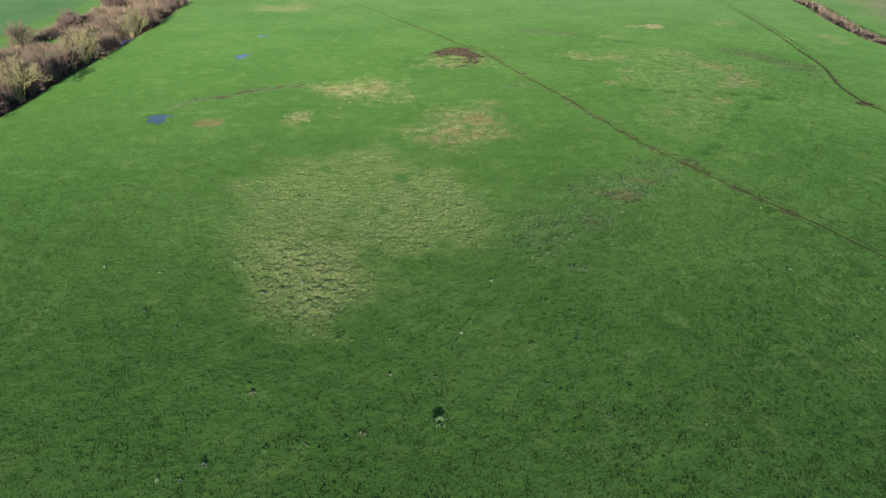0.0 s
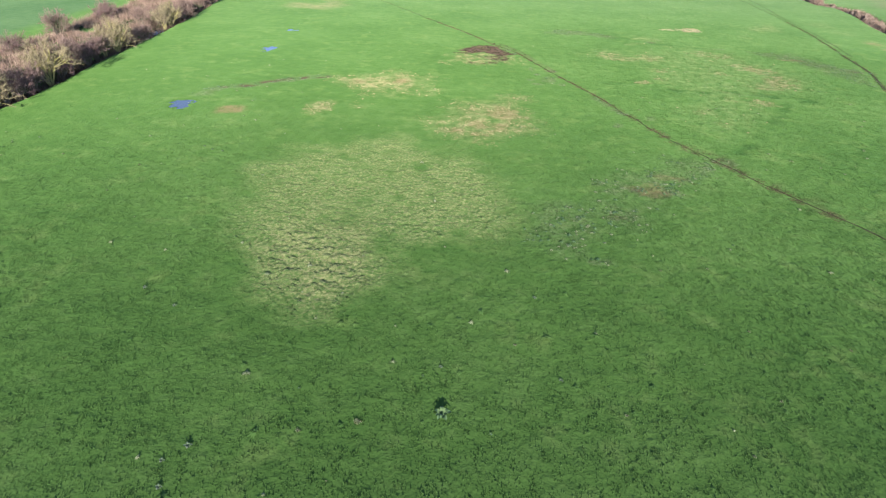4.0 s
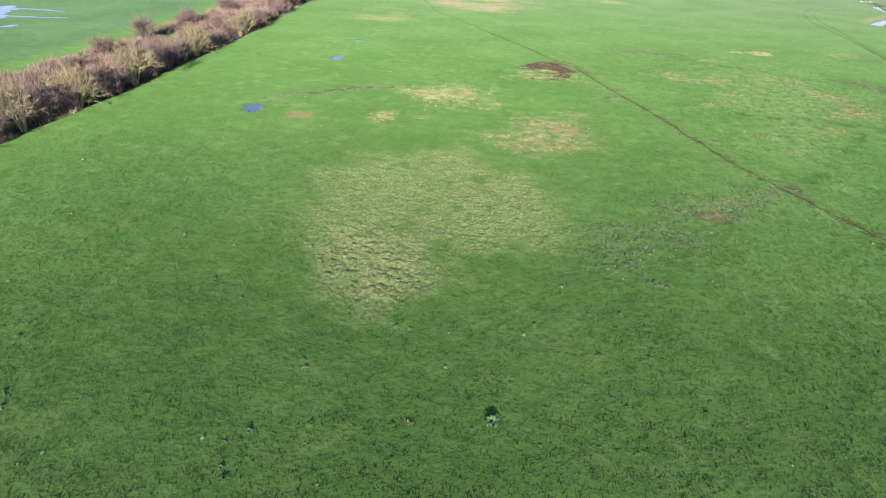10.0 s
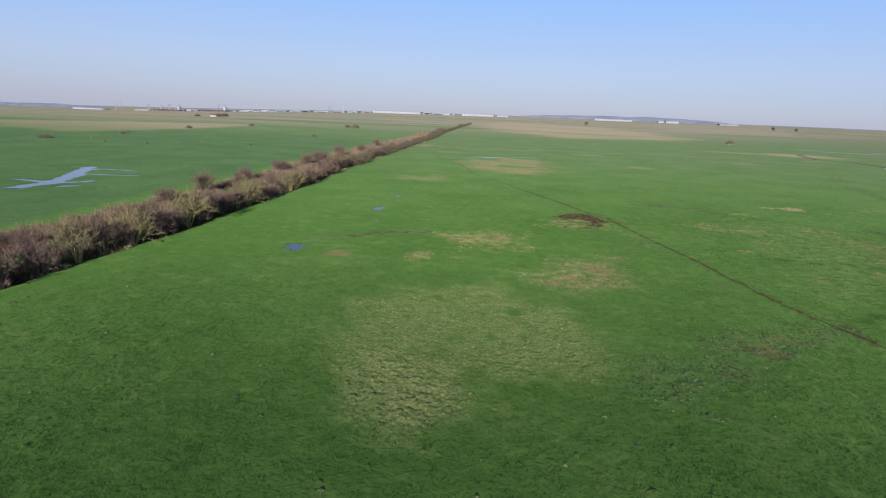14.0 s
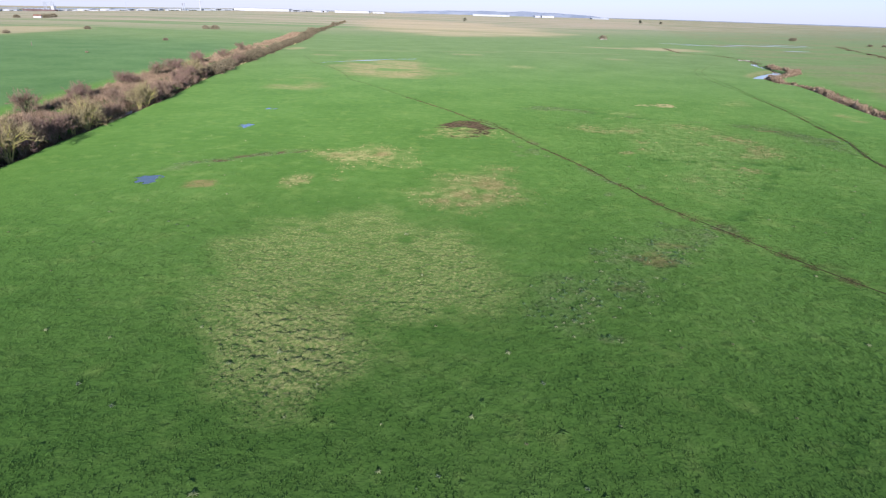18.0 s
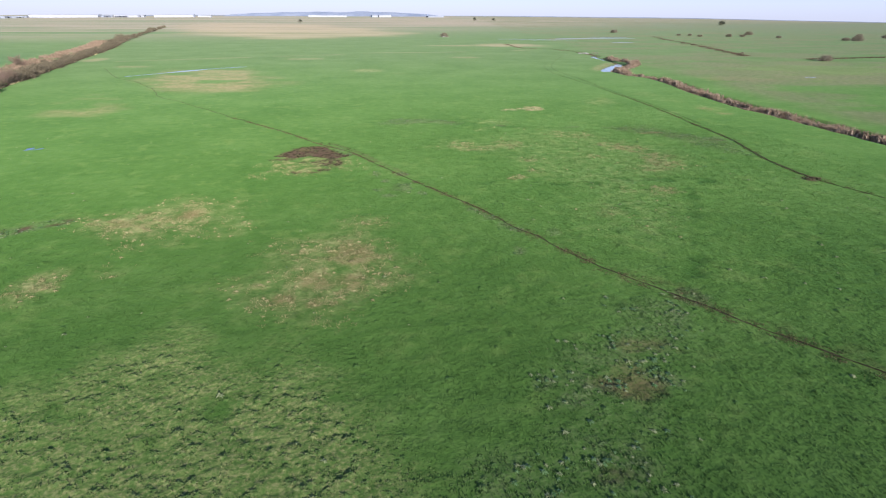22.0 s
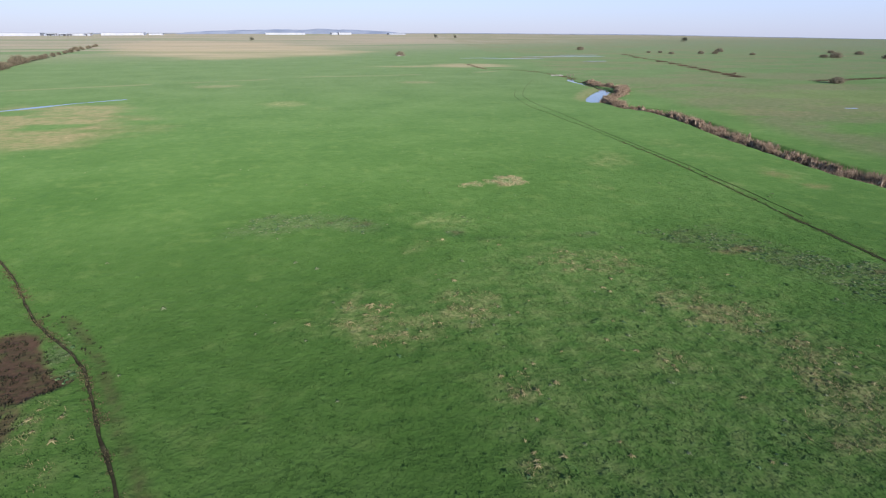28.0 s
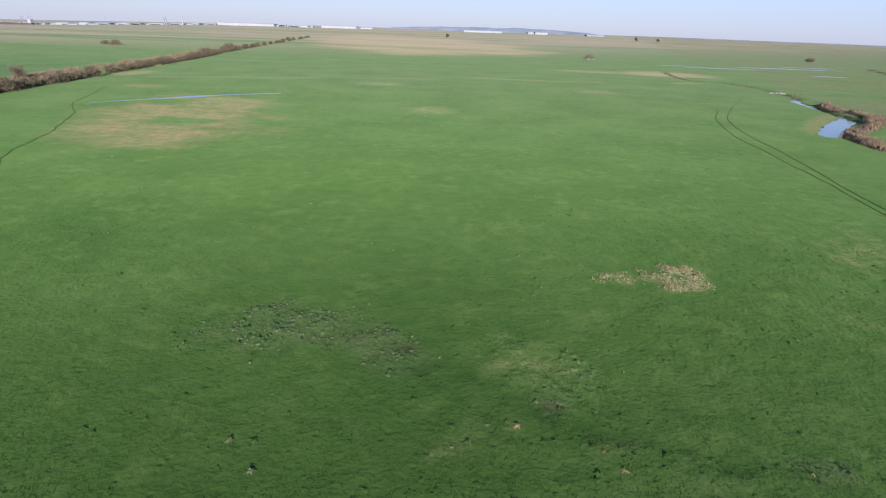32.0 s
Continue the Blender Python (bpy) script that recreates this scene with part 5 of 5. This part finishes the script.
def rosette(name, label, seed, size, leaf, heart):
    """A broad-leaved weed: a ring of lobed leaves and a taller heart."""
    r = np.random.default_rng(seed)
    thing = tagged(new(name), label, "weed", "weeds on the pasture")
    for k in range(11):
        a, long, up = 2.4 * k + r.uniform(-0.2, 0.2), size * r.uniform(0.45, 0.75), size * r.uniform(0.12, 0.4)
        d, sd = np.array([math.cos(a), math.sin(a), 0]), np.array([-math.sin(a), math.cos(a), 0])
        rib = [d * long * u + np.array([0, 0, up * math.sin(2.6 * u)]) for u in (0.0, 0.3, 0.6, 0.85, 1.0)]
        wide = [0.05, 0.2, 0.24, 0.14, 0.02]
        verts = [p + s * w * long * sd + np.array([0, 0, 0.05 * size * abs(s)]) for p, w in zip(rib, wide) for s in (-1, 0, 1)]
        faces = [(3 * i + j, 3 * i + j + 1, 3 * i + j + 4, 3 * i + j + 3) for i in range(4) for j in range(2)]
        part("leaf", mesh_of("leaf", verts, faces, [leaf if k % 3 else heart], True), thing)
    stem = blades(np.zeros(1), np.zeros(1), np.zeros(1), 26, size * 0.4, 0.9, size * 0.09, size * 0.22, seed)
    part("heart", mesh_of("heart", stem, np.arange(len(stem)).reshape(-1, 3), [leaf]), thing)
    return thing


def dry_tuft(seed, size):
    """A pale tuft beside a small bare scrape of soil."""
    thing = tagged(new("dry_tuft"), "pale dry grass tuft beside a bare scrape", "tuft", "dry tufts on the pasture")
    v = blades(np.zeros(9) + np.linspace(-0.3, 0.3, 9) * size, np.sin(np.arange(9.0)) * 0.15 * size, np.zeros(9), 8, 0.32 * size, 1.3, 0.09, 0.22 * size, seed)
    part("grass_tuft", mesh_of("grass_tuft", v, np.arange(len(v)).reshape(-1, 3), [M_PALE]), thing)
    k = 10
    a = np.linspace(0, 2 * np.pi, k, endpoint=False)
    rim = np.stack([0.1 + 0.35 * size * np.cos(a), 0.35 * size + 0.22 * size * np.sin(a), 0.03 + 0.05 * np.sin(3 * a)], 1)
    part("scrape", mesh_of("scrape", np.concatenate([rim, [[0.1, 0.35 * size, 0.02]]]), [(i, (i + 1) % k, k) for i in range(k)], [M_SOIL]), thing)
    return thing


M_MIDLEAF = plain("sunlit_leaf", [(0.3, (0.09, 0.16, 0.05)), (0.7, (0.16, 0.24, 0.09))], 6, 0.7, 0.2, 0, 0.5)
docks = rosette("dock_plant", "large dark green broad-leaved weed standing in turf", 31, 0.85, M_LEAF, M_MIDLEAF)
docks.matrix_basis = pose(0.1, 26.7, ground_at(0.1, 26.7))
thistles, tufts = rosette("thistle_rosette", "flat grey-green thistle rosette in short turf", 32, 0.46, M_THISTLE, M_MIDLEAF), dry_tuft(33, 0.9)
used.add(docks)
for thing, spots in ((thistles, ((-14.3, 22.9), (-15.3, 21.8), (-14.6, 20.1), (-0.3, 31.1), (7.9, 30.7), (6.7, 40.2), (-21.5, 35.9), (-25.0, 38.0), (-34.0, 69.5), (-31.1, 68.2), (-32.6, 68.6), (-56.0, 69.2))),
                     (tufts, ((-5.0, 25.6), (-8.4, 24.6), (11.7, 27.9), (18.7, 25.5), (23.0, 37.7), (22.3, 30.3), (18.3, 45.8), (22.7, 46.7), (29.9, 36.3), (4.9, 34.0), (-62.4, 67.1), (-56.2, 62.6), (-49.5, 64.3), (-38.8, 62.4), (-38.4, 55.0), (-53.3, 58.1), (-1.2, 47.6)))):
    for x, y in spots:
        plant_copy(thing, x, y, random.uniform(0.75, 1.05) * (0.62 if thing is tufts else 0.8), random.uniform(-30, 30), ground_at(x, y))
for n in range(44):
    y = random.uniform(18, 215)
    x = float(np.interp(y, [0, 40, 95, 130, 200], [0, 3, 24, 38, 40])) + random.gauss(0, 24)
    if float(to_line(np.array([x]), np.array([y]), TRAIL)[0][0]) > 1.5 and x > -58:
        plant_copy((docks, tufts, tufts, docks)[n % 4], x, y, random.uniform(0.16, 0.32), random.uniform(0, 360) if n % 4 in (0, 3) else random.uniform(-40, 40), ground_at(x, y))

# straw heap: loose stalks on the low mound
x, y = scatter(5200, 51, 66, 177, 189)
c = covers(x, y)
keep = rng.uniform(0, 1, len(x)) < 0.55 * c["straw"] * smooth(0.35, 0.6, fbm(x, y, 1.4, 67))
x, y = x[keep], y[keep]
stuff("straw_litter", blades(x, y, on_ground(x, y)[0], 9, 0.12 + 0.14 * rng.uniform(0, 1, len(x)), 1.9, 0.06, 0.26, 18), [M_STRAW], "heap of loose pale straw and dead stalks", "straw")
x, y = scatter(4000, 51, 66, 177, 189)
keep = rng.uniform(0, 1, len(x)) < 0.3 * covers(x, y)["straw"]
x, y = x[keep], y[keep]
size = rng.uniform(0.1, 0.2, len(x))
stuff("straw_litter", mounds(x, y, on_ground(x, y)[0] - 0.02, size, 0.05 + 0.3 * size, 15, 0.24, 90), [M_STRAW], "loose tumbled bunches of pale straw", "straw")
# clods round the mud
x, y = scatter(1800, -8, 11, 126, 149)
c = covers(x, y)
keep = (rng.uniform(0, 1, len(x)) < c["mud"] * (0.35 + 0.9 * fbm(x, y, 2, 66))) & (to_line(x, y, TRAIL)[0] > 0.6)
x, y = x[keep], y[keep]
stuff("mud_clods", blades(x, y, on_ground(x, y)[0] - 0.03, 6, 0.13, 1.6, 0.2, 0.2, 19), [M_MUD], "dark trampled mud clods round a bare patch", "mud")

# ---- farther off: lone trees, bushes, culvert, fence posts ----
M_DARKLEAF = plain("dark_foliage", [(0.3, (0.035, 0.042, 0.03)), (0.7, (0.085, 0.09, 0.06))], 0.5, 0.9, 0.1, 0, 0.5)
M_STONE = plain("pale_rubble", [(0.3, (0.24, 0.22, 0.19)), (0.7, (0.48, 0.46, 0.42))], 1.5, 0.9, 0.2, 0.05)
M_TIMBER = plain("grey_timber", [(0.3, (0.16, 0.13, 0.10)), (0.7, (0.30, 0.26, 0.20))], 4, 0.9)
lone = clump_tree("lone_tree", "dark rounded lone tree far out on marsh", "tree", 41, 10, 11, M_DARKLEAF, M_BARK, group="lone trees on the marsh")
for x, y, size in ((3, 1535, 1.0), (527, 1860, 1.15), (585, 1850, 1.1), (1010, 1350, 1.3), (1085, 1440, 1.2)):
    plant_copy(lone, x, y, size, random.uniform(0, 360))
# brown twigs, lightened in colour to stand for haze over the marsh
M_BUSH = plain("hazed_bush_twigs", [(0.3, (0.16, 0.14, 0.095)), (0.7, (0.27, 0.235, 0.165))], 0.8, 0.95, 0.05, 0, 0.5)
far_bush = [clump_tree("bare_bush", "low rounded bare brown bush out on marsh", "bush", 51 + k, 3.6, 6.0, M_BUSH, M_BARK, 16, 170, "bushes on the marsh", 0.6) for k in range(2)]
for x, y, k, size in ((489, 750, 3, 1.1), (505, 749, 1, 1.0), (493, 711, 3, 1.2), (532, 707, 4, 1.4), (550, 705, 3, 1.3), (572, 668, 1, 1.2), (591, 591, 1, 1.4), (600, 585, 4, 1.6), (640, 560, 4, 1.3), (675, 548, 1, 1.2),
                      (298, 325, 4, 1.5), (302, 327, 4, 1.4), (345, 310, 4, 1.3), (299, 395, 1, 0.8), (460, 870, 1, 2.6), (615, 773, 4, 1.5), (736, 708, 1, 1.5), (729, 663, 4, 1.4), (790, 640, 1, 1.3), (161, 712, 4, 1.3),
                      (-289, 263, 4, 1.1), (-293, 262, 4, 0.9), (-250, 262, 4, 0.35), (-227, 266, 4, 0.3), (-205, 420, 4, 0.5), (-335, 444, 4, 0.7), (-339, 549, 4, 0.8), (-300, 330, 4, 0.8), (-312, 348, 4, 0.6), (-260, 640, 4, 1.2), (-272, 646, 4, 1.1), (-186, 300, 4, 0.4)):
    plant_copy(far_bush[k % 2], x, y, size * (0.55 if y < 420 else 0.95 if size < 2 else 0.7), random.uniform(0, 360))


def rubble_bank(x, y, long, tall, label, kind="rubble", mat=None, piece="block", grain_size=1.0):
    """A heap of broken pale stone, each block a rough wedge."""
    thing = tagged(new("rubble_heap" if kind == "rubble" else "earth_heap"), label, kind)
    thing.matrix_basis = pose(x, y, float(rise(x, y)))
    for k in range(16):
        bm = bmesh.new()
        bmesh.ops.create_icosphere(bm, subdivisions=1, radius=1)
        for v in bm.verts:
            v.co *= random.uniform(0.7, 1.1)
            v.co.x *= random.uniform(0.9, 1.3)
        me = bpy.data.meshes.new(piece)
        bm.to_mesh(me)
        bm.free()
        me.materials.append(mat or M_STONE)
        ob = part(piece, me, thing)
        u = random.uniform(-1, 1)
        ob.matrix_basis = pose(u * long / 2, random.uniform(-0.8, 0.8), 0.1 + random.uniform(0, tall * (1 - abs(u)) * 0.6), random.uniform(0, 90), 0, random.uniform(0, 360)) @ Matrix.Diagonal((0.55 * grain_size, 0.5 * grain_size, 0.35 * grain_size, 1))
    return thing


rubble_bank(77.5, 106, 2.6, 0.5, "low heap of dark earth clods beside a wheel rut", "earth heap", M_SOIL, "clod", 0.34)
rubble_bank(184, 405, 7, 1.4, "heap of pale broken stone beside a creek crossing")
rubble_bank(159, 702, 9, 1.6, "pale stone heap on the far marsh")
rubble_bank(-291, 264, 4, 1.0, "pale stones of a ruined hut in the field")


def post_mesh(tall, half):
    bm = bmesh.new()
    bmesh.ops.create_cube(bm, size=1)
    for v in bm.verts:
        top = v.co.z > 0
        v.co = Vector((v.co.x * 2 * half * (0.9 if top else 1), v.co.y * 2 * half * (0.9 if top else 1), tall if top else -0.4))
    bmesh.ops.bevel(bm, geom=bm.edges[:], offset=half * 0.25, segments=1, affect="EDGES")
    me = bpy.data.meshes.new("post")
    bm.to_mesh(me)
    bm.free()
    me.materials.append(M_TIMBER)
    return me


def farmhouse(x, y, turn):
    """A small whitewashed house with a red tiled gable roof."""
    thing = tagged(new("farmhouse"), "small whitewashed farmhouse with a red roof on marsh", "house")
    thing.matrix_basis = pose(x, y, float(rise(x, y)), 0, 0, turn) @ Matrix.Diagonal((0.6, 0.6, 0.6, 1))
    white = plain("whitewash", [(0.3, (0.60, 0.58, 0.54)), (0.7, (0.76, 0.74, 0.70))], 0.8, 0.9)
    red = plain("red_roof_tiles", [(0.3, (0.15, 0.075, 0.055)), (0.7, (0.23, 0.12, 0.09))], 1.2, 0.9)
    dark = plain("window_glass", [(0.3, (0.03, 0.035, 0.04)), (0.7, (0.06, 0.07, 0.08))], 1.0, 0.2, 0.5)
    v = [(-8, -4, -0.5), (8, -4, -0.5), (8, 4, -0.5), (-8, 4, -0.5), (-8, -4, 4.4), (8, -4, 4.4), (8, 4, 4.4), (-8, 4, 4.4)]
    part("wall", mesh_of("wall", v, [(0, 1, 5, 4), (1, 2, 6, 5), (2, 3, 7, 6), (3, 0, 4, 7)], [white]), thing)
    v = [(-8.5, -4.5, 4.1), (8.5, -4.5, 4.1), (8.5, 0, 7.4), (-8.5, 0, 7.4), (8.5, 4.5, 4.1), (-8.5, 4.5, 4.1)]
    part("roof", mesh_of("roof", v, [(0, 1, 2, 3), (3, 2, 4, 5)], [red]), thing)
    for u in (-5.5, -1.8, 1.8, 5.5):
        bm = bmesh.new()
        bmesh.ops.create_cube(bm, size=1)
        for w in bm.verts:
            w.co = Vector((u + w.co.x * 1.1, -4.0 + w.co.y * 0.12, 2.0 + w.co.z * 1.3))
        me = bpy.data.meshes.new("window")
        bm.to_mesh(me)
        bm.free()
        me.materials.append(dark)
        part("window", me, thing)
    return thing


farmhouse(-619, 884, 20)
for x, y, size in ((-622, 905, 1.5), (-640, 950, 1.6), (-633, 930, 1.3), (-633, 860, 1.2)):
    plant_copy(far_bush[0], x, y, size, random.uniform(0, 360))
gate = tagged(new("timber_rail"), "weathered timber rail fence over a creek crossing", "fence")
gate.matrix_basis = pose(189.5, 399, -0.1, 0, 0, -62)
pm = post_mesh(1.5, 0.11)
for k in range(3):
    part("post", pm, gate).matrix_basis = pose(-2 + 2 * k, 0, 0, 0, 6 * (k - 1), 0)
for z in (0.55, 1.15):
    rail = part("rail", post_mesh(4.4, 0.06), gate)
    rail.matrix_basis = pose(-2.2, 0.14, z, 0, 90, 0)
stake = tagged(new("fence_post", post_mesh(2.2, 0.16)), "single pale timber post standing in a field", "post", "field posts")
used.add(stake)
stake.matrix_basis = pose(-268.5, 271.5, 0)
for x, y in ((-257.3, 269.4), (-272, 290), (-235, 330)):
    plant_copy(stake, x, y, 1.0, 10)

# ---- skyline ----
# sheds and steel, a little blue-grey distance haze mixed into their colours
M_SHED = plain("hazed_white_cladding", [(0.3, (0.40, 0.42, 0.46)), (0.7, (0.52, 0.53, 0.56))], 0.05, 0.6, 0.3)
M_SHEDROOF = plain("pale_roofing", [(0.3, (0.42, 0.44, 0.47)), (0.7, (0.54, 0.55, 0.58))], 0.05, 0.6, 0.3)
M_GREYSHED = plain("grey_cladding", [(0.3, (0.30, 0.33, 0.38)), (0.7, (0.42, 0.45, 0.50))], 0.05, 0.7, 0.2)
M_STEEL = plain("hazed_steel", [(0.3, (0.30, 0.33, 0.39)), (0.7, (0.40, 0.43, 0.49))], 0.1, 0.6, 0.3)
# woods in blue-grey: the haze of distance is in the base colour
M_HAZY_WOODS = plain("hazy_blue_woods", [(0.35, (0.15, 0.18, 0.24)), (0.65, (0.21, 0.24, 0.30))], 0.012, 1.0, 0.0)
FAR = 3000.0


def box(x0, x1, y0, y1, z0, z1):
    v = [(x, y, z) for z in (z0, z1) for y in (y0, y1) for x in (x0, x1)]
    return v, [(0, 2, 3, 1), (4, 5, 7, 6), (0, 1, 5, 4), (2, 6, 7, 3), (0, 4, 6, 2), (1, 3, 7, 5)]


def warehouse(x0, x1, tall, label, wall=None, bays=6, deep=60):
    """A long shed: walls, a shallow pitched roof with overhang, and doors along its front."""
    thing = tagged(new("warehouse"), label, "warehouse", "sheds on the skyline")
    wide = x1 - x0
    thing.matrix_basis = pose((x0 + x1) / 2, FAR, float(rise((x0 + x1) / 2, FAR)))
    tall = tall * 0.75
    part("wall", mesh_of("wall", *box(-wide / 2, wide / 2, 0, deep, -1, tall), [wall or M_SHED]), thing)
    h, o = tall + 2.2, 1.0
    rv = [(-wide / 2 - o, -o, tall), (wide / 2 + o, -o, tall), (wide / 2 + o, deep / 2, h), (-wide / 2 - o, deep / 2, h), (wide / 2 + o, deep + o, tall), (-wide / 2 - o, deep + o, tall)]
    part("roof", mesh_of("roof", rv, [(0, 1, 2, 3), (3, 2, 4, 5)], [M_SHEDROOF]), thing)
    door = mesh_of("door", *box(-2.2, 2.2, -0.25, 0.1, -0.5, min(5.0, tall * 0.6)), [M_GREYSHED])
    for k in range(bays):
        part("door", door, thing).matrix_basis = pose(wide * ((k + 0.5) / bays - 0.5), 0, 0)
    return thing


for x0, x1, tall, wall, bays in ((-3090, -2865, 9, None, 8), (-2150, -1970, 10, M_GREYSHED, 5), (-1905, -1845, 11, None, 3), (-1790, -1745, 12, None, 2), (-1710, -1650, 9, M_GREYSHED, 2), (-1600, -1560, 11, None, 2), (-1545, -1500, 8, M_GREYSHED, 2),
                                 (-1450, -1385, 9, None, 3), (-1350, -1290, 8, M_GREYSHED, 2), (-1240, -1130, 9, M_GREYSHED, 3), (-1122, -853, 15, None, 9), (-840, -800, 10, M_GREYSHED, 2), (-790, -680, 11, None, 5), (-627, -462, 13, None, 7),
                                 (45, 222, 9, None, 7), (344, 372, 10, None, 2), (378, 436, 11, None, 3), (-2480, -2380, 8, M_GREYSHED, 4), (-2290, -2230, 10, None, 3), (620, 700, 6, M_GREYSHED, 3)):
    warehouse(x0, x1, tall, "long white clad shed on the far skyline" if wall is None else "low grey clad shed on the far skyline", wall, bays)


# the low works, sheds and stores between the large ones
x = -2640.0
while x < -420:
    wide = random.uniform(16, 75)
    if not (-1125 < x + wide and x < -850) and not (-630 < x + wide and x < -460):
        warehouse(x, x + wide, random.uniform(4.5, 9.5), "small pale shed among works on the far skyline", random.choice([None, M_GREYSHED, M_GREYSHED]), 2, 40)
    x += wide + random.uniform(2, 45)


def column(name, x, tall, r0, r1, mat, label, category, arm=0.0):
    """A tall round stack or mast with a collar, and a jib where it has one."""
    thing = tagged(new(name), label, category)
    thing.matrix_basis = pose(x, FAR - 30, float(rise(x, FAR - 30)))
    k = 10
    a = np.linspace(0, 2 * np.pi, k, endpoint=False)
    prof = [(r0, -1), (r0 * 0.6 + r1 * 0.4, tall * 0.5), (r1, tall * 0.94), (r1 * 1.25, tall * 0.95), (r1 * 1.25, tall)]
    v = [(r * math.cos(t), r * math.sin(t), z) for r, z in prof for t in a]
    f = [(m * k + i, m * k + (i + 1) % k, (m + 1) * k + (i + 1) % k, (m + 1) * k + i) for m in range(4) for i in range(k)]
    part("shaft", mesh_of("shaft", v, f, [mat], True), thing)
    if arm:
        part("jib", mesh_of("jib", *box(-arm * 0.35, arm, -0.8, 0.8, tall * 0.9, tall * 0.9 + 1.8), [mat]), thing)
        part("leg", mesh_of("leg", *box(-arm * 0.3, -arm * 0.3 + 1.5, -1, 1, -1, tall * 0.9), [mat]), thing)
        part("leg", mesh_of("leg", *box(arm * 0.25, arm * 0.25 + 1.5, -1, 1, -1, tall * 0.9), [mat]), thing)
    return thing


for x, tall in ((-1362, 34), (-1352, 33)):
    column("chimney", x, tall, 2.6, 1.9, M_GREYSHED, "grey industrial chimney on the far skyline", "chimney")
column("tower", -1275, 44, 3.0, 1.8, M_SHED, "slender white tower on the far skyline", "tower")
for x, tall, arm in ((-2747, 52, 0), (-2738, 46, 0), (-2724, 54, 0), (-2706, 52, 0), (-2699, 44, 0), (-2513, 40, 24), (-2422, 40, 24), (-2370, 42, 24), (-2303, 38, 22), (-2042, 44, 22), (-2006, 44, 22), (-1640, 42, 0)):
    if arm:
        column("dock_crane", x, tall, 1.1, 0.8, M_STEEL, "pale steel dock crane on the far skyline", "crane", arm)
    else:
        column("light_mast", x, tall, 0.85, 0.65, M_STEEL, "thin steel mast on the far skyline", "mast")
def cargo_ship(x0, x1, label):
    """A moored freighter seen over the marsh: hull with raked bow, deckhouse and hatches."""
    thing = tagged(new("cargo_ship"), label, "ship", "ships at the far quay")
    wide = x1 - x0
    thing.matrix_basis = pose((x0 + x1) / 2, FAR - 60, float(rise((x0 + x1) / 2, FAR - 60)))
    v, f = box(-wide / 2, wide / 2, -12, 12, -1, 9)
    v = [(x - (9 if x < 0 and z > 0 else 0), y * (0.25 if x < 0 else 1), z) for x, y, z in v]
    part("hull", mesh_of("hull", v, f, [M_HULL]), thing, "dull red hull")
    part("deckhouse", mesh_of("deckhouse", *box(wide / 2 - 20, wide / 2 - 6, -9, 9, 9, 26), [M_SHED]), thing, "white deckhouse")
    for k in range(5):
        u = -wide / 2 + (k + 0.6) * (wide - 24) / 5
        part("hatch", mesh_of("hatch", *box(u - 6, u + 6, -7, 7, 9, 11), [M_GREYSHED]), thing)
    return thing


M_HULL = plain("red_hull", [(0.3, (0.11, 0.075, 0.075)), (0.7, (0.16, 0.11, 0.11))], 0.05, 0.7, 0.2)
cargo_ship(-2450, -2268, "moored freighter with red hull on the skyline")
cargo_ship(-2131, -1968, "moored freighter with white deckhouse on the skyline")
column("tank_tower", -2425, 22, 6, 6, M_SHED, "squat white storage tank on the far skyline", "tank")

# low wooded hills that close the view, their blue haze painted on
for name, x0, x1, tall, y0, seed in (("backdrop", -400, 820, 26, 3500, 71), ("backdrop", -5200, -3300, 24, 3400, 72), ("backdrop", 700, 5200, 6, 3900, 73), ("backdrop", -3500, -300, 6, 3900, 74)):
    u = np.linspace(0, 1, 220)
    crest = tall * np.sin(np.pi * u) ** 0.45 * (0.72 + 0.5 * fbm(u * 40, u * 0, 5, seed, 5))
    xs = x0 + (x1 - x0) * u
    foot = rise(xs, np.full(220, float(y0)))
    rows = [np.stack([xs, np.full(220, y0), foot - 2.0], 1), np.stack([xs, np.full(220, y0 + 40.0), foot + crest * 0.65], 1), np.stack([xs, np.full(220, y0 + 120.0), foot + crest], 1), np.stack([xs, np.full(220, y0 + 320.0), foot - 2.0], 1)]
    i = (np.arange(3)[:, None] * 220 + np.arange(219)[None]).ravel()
    tagged(new(name, mesh_of(name, np.concatenate(rows), np.stack([i, i + 1, i + 221, i + 220], 1), [M_HAZY_WOODS], True)), "low wooded hills on the horizon", "hills", kind="structure")

# brown sedge in the far ditches and along the old creek bed
for line, n, tall, seed, label in ((DITCH_FAR, 2600, 0.9, 22, "dark brown sedge along a far ditch"), (CREEK[20:], 500, 0.3, 23, "short brown sedge along an old creek bed"), ([(300, 340), (420, 352), (640, 372)], 1500, 0.5, 24, "thin line of dead growth along a field edge")):
    c = smooth_line(line, 1.0)
    i = rng.integers(0, len(c) - 1, n)
    x, y = c[i, 0] + rng.normal(0, 1.3, n), c[i, 1] + rng.normal(0, 1.3, n)
    keep = fbm(x, y, 14, 78) > 0.3
    x, y = x[keep], y[keep]
    stuff("ditch_sedge", blades(x, y, height(x, y, 0 * x)[0] - 0.1, 7, tall + tall * fbm(x, y, 8, 79), 0.5, 0.22, 0.8, seed), [M_DEADSEDGE], label, "sedge")
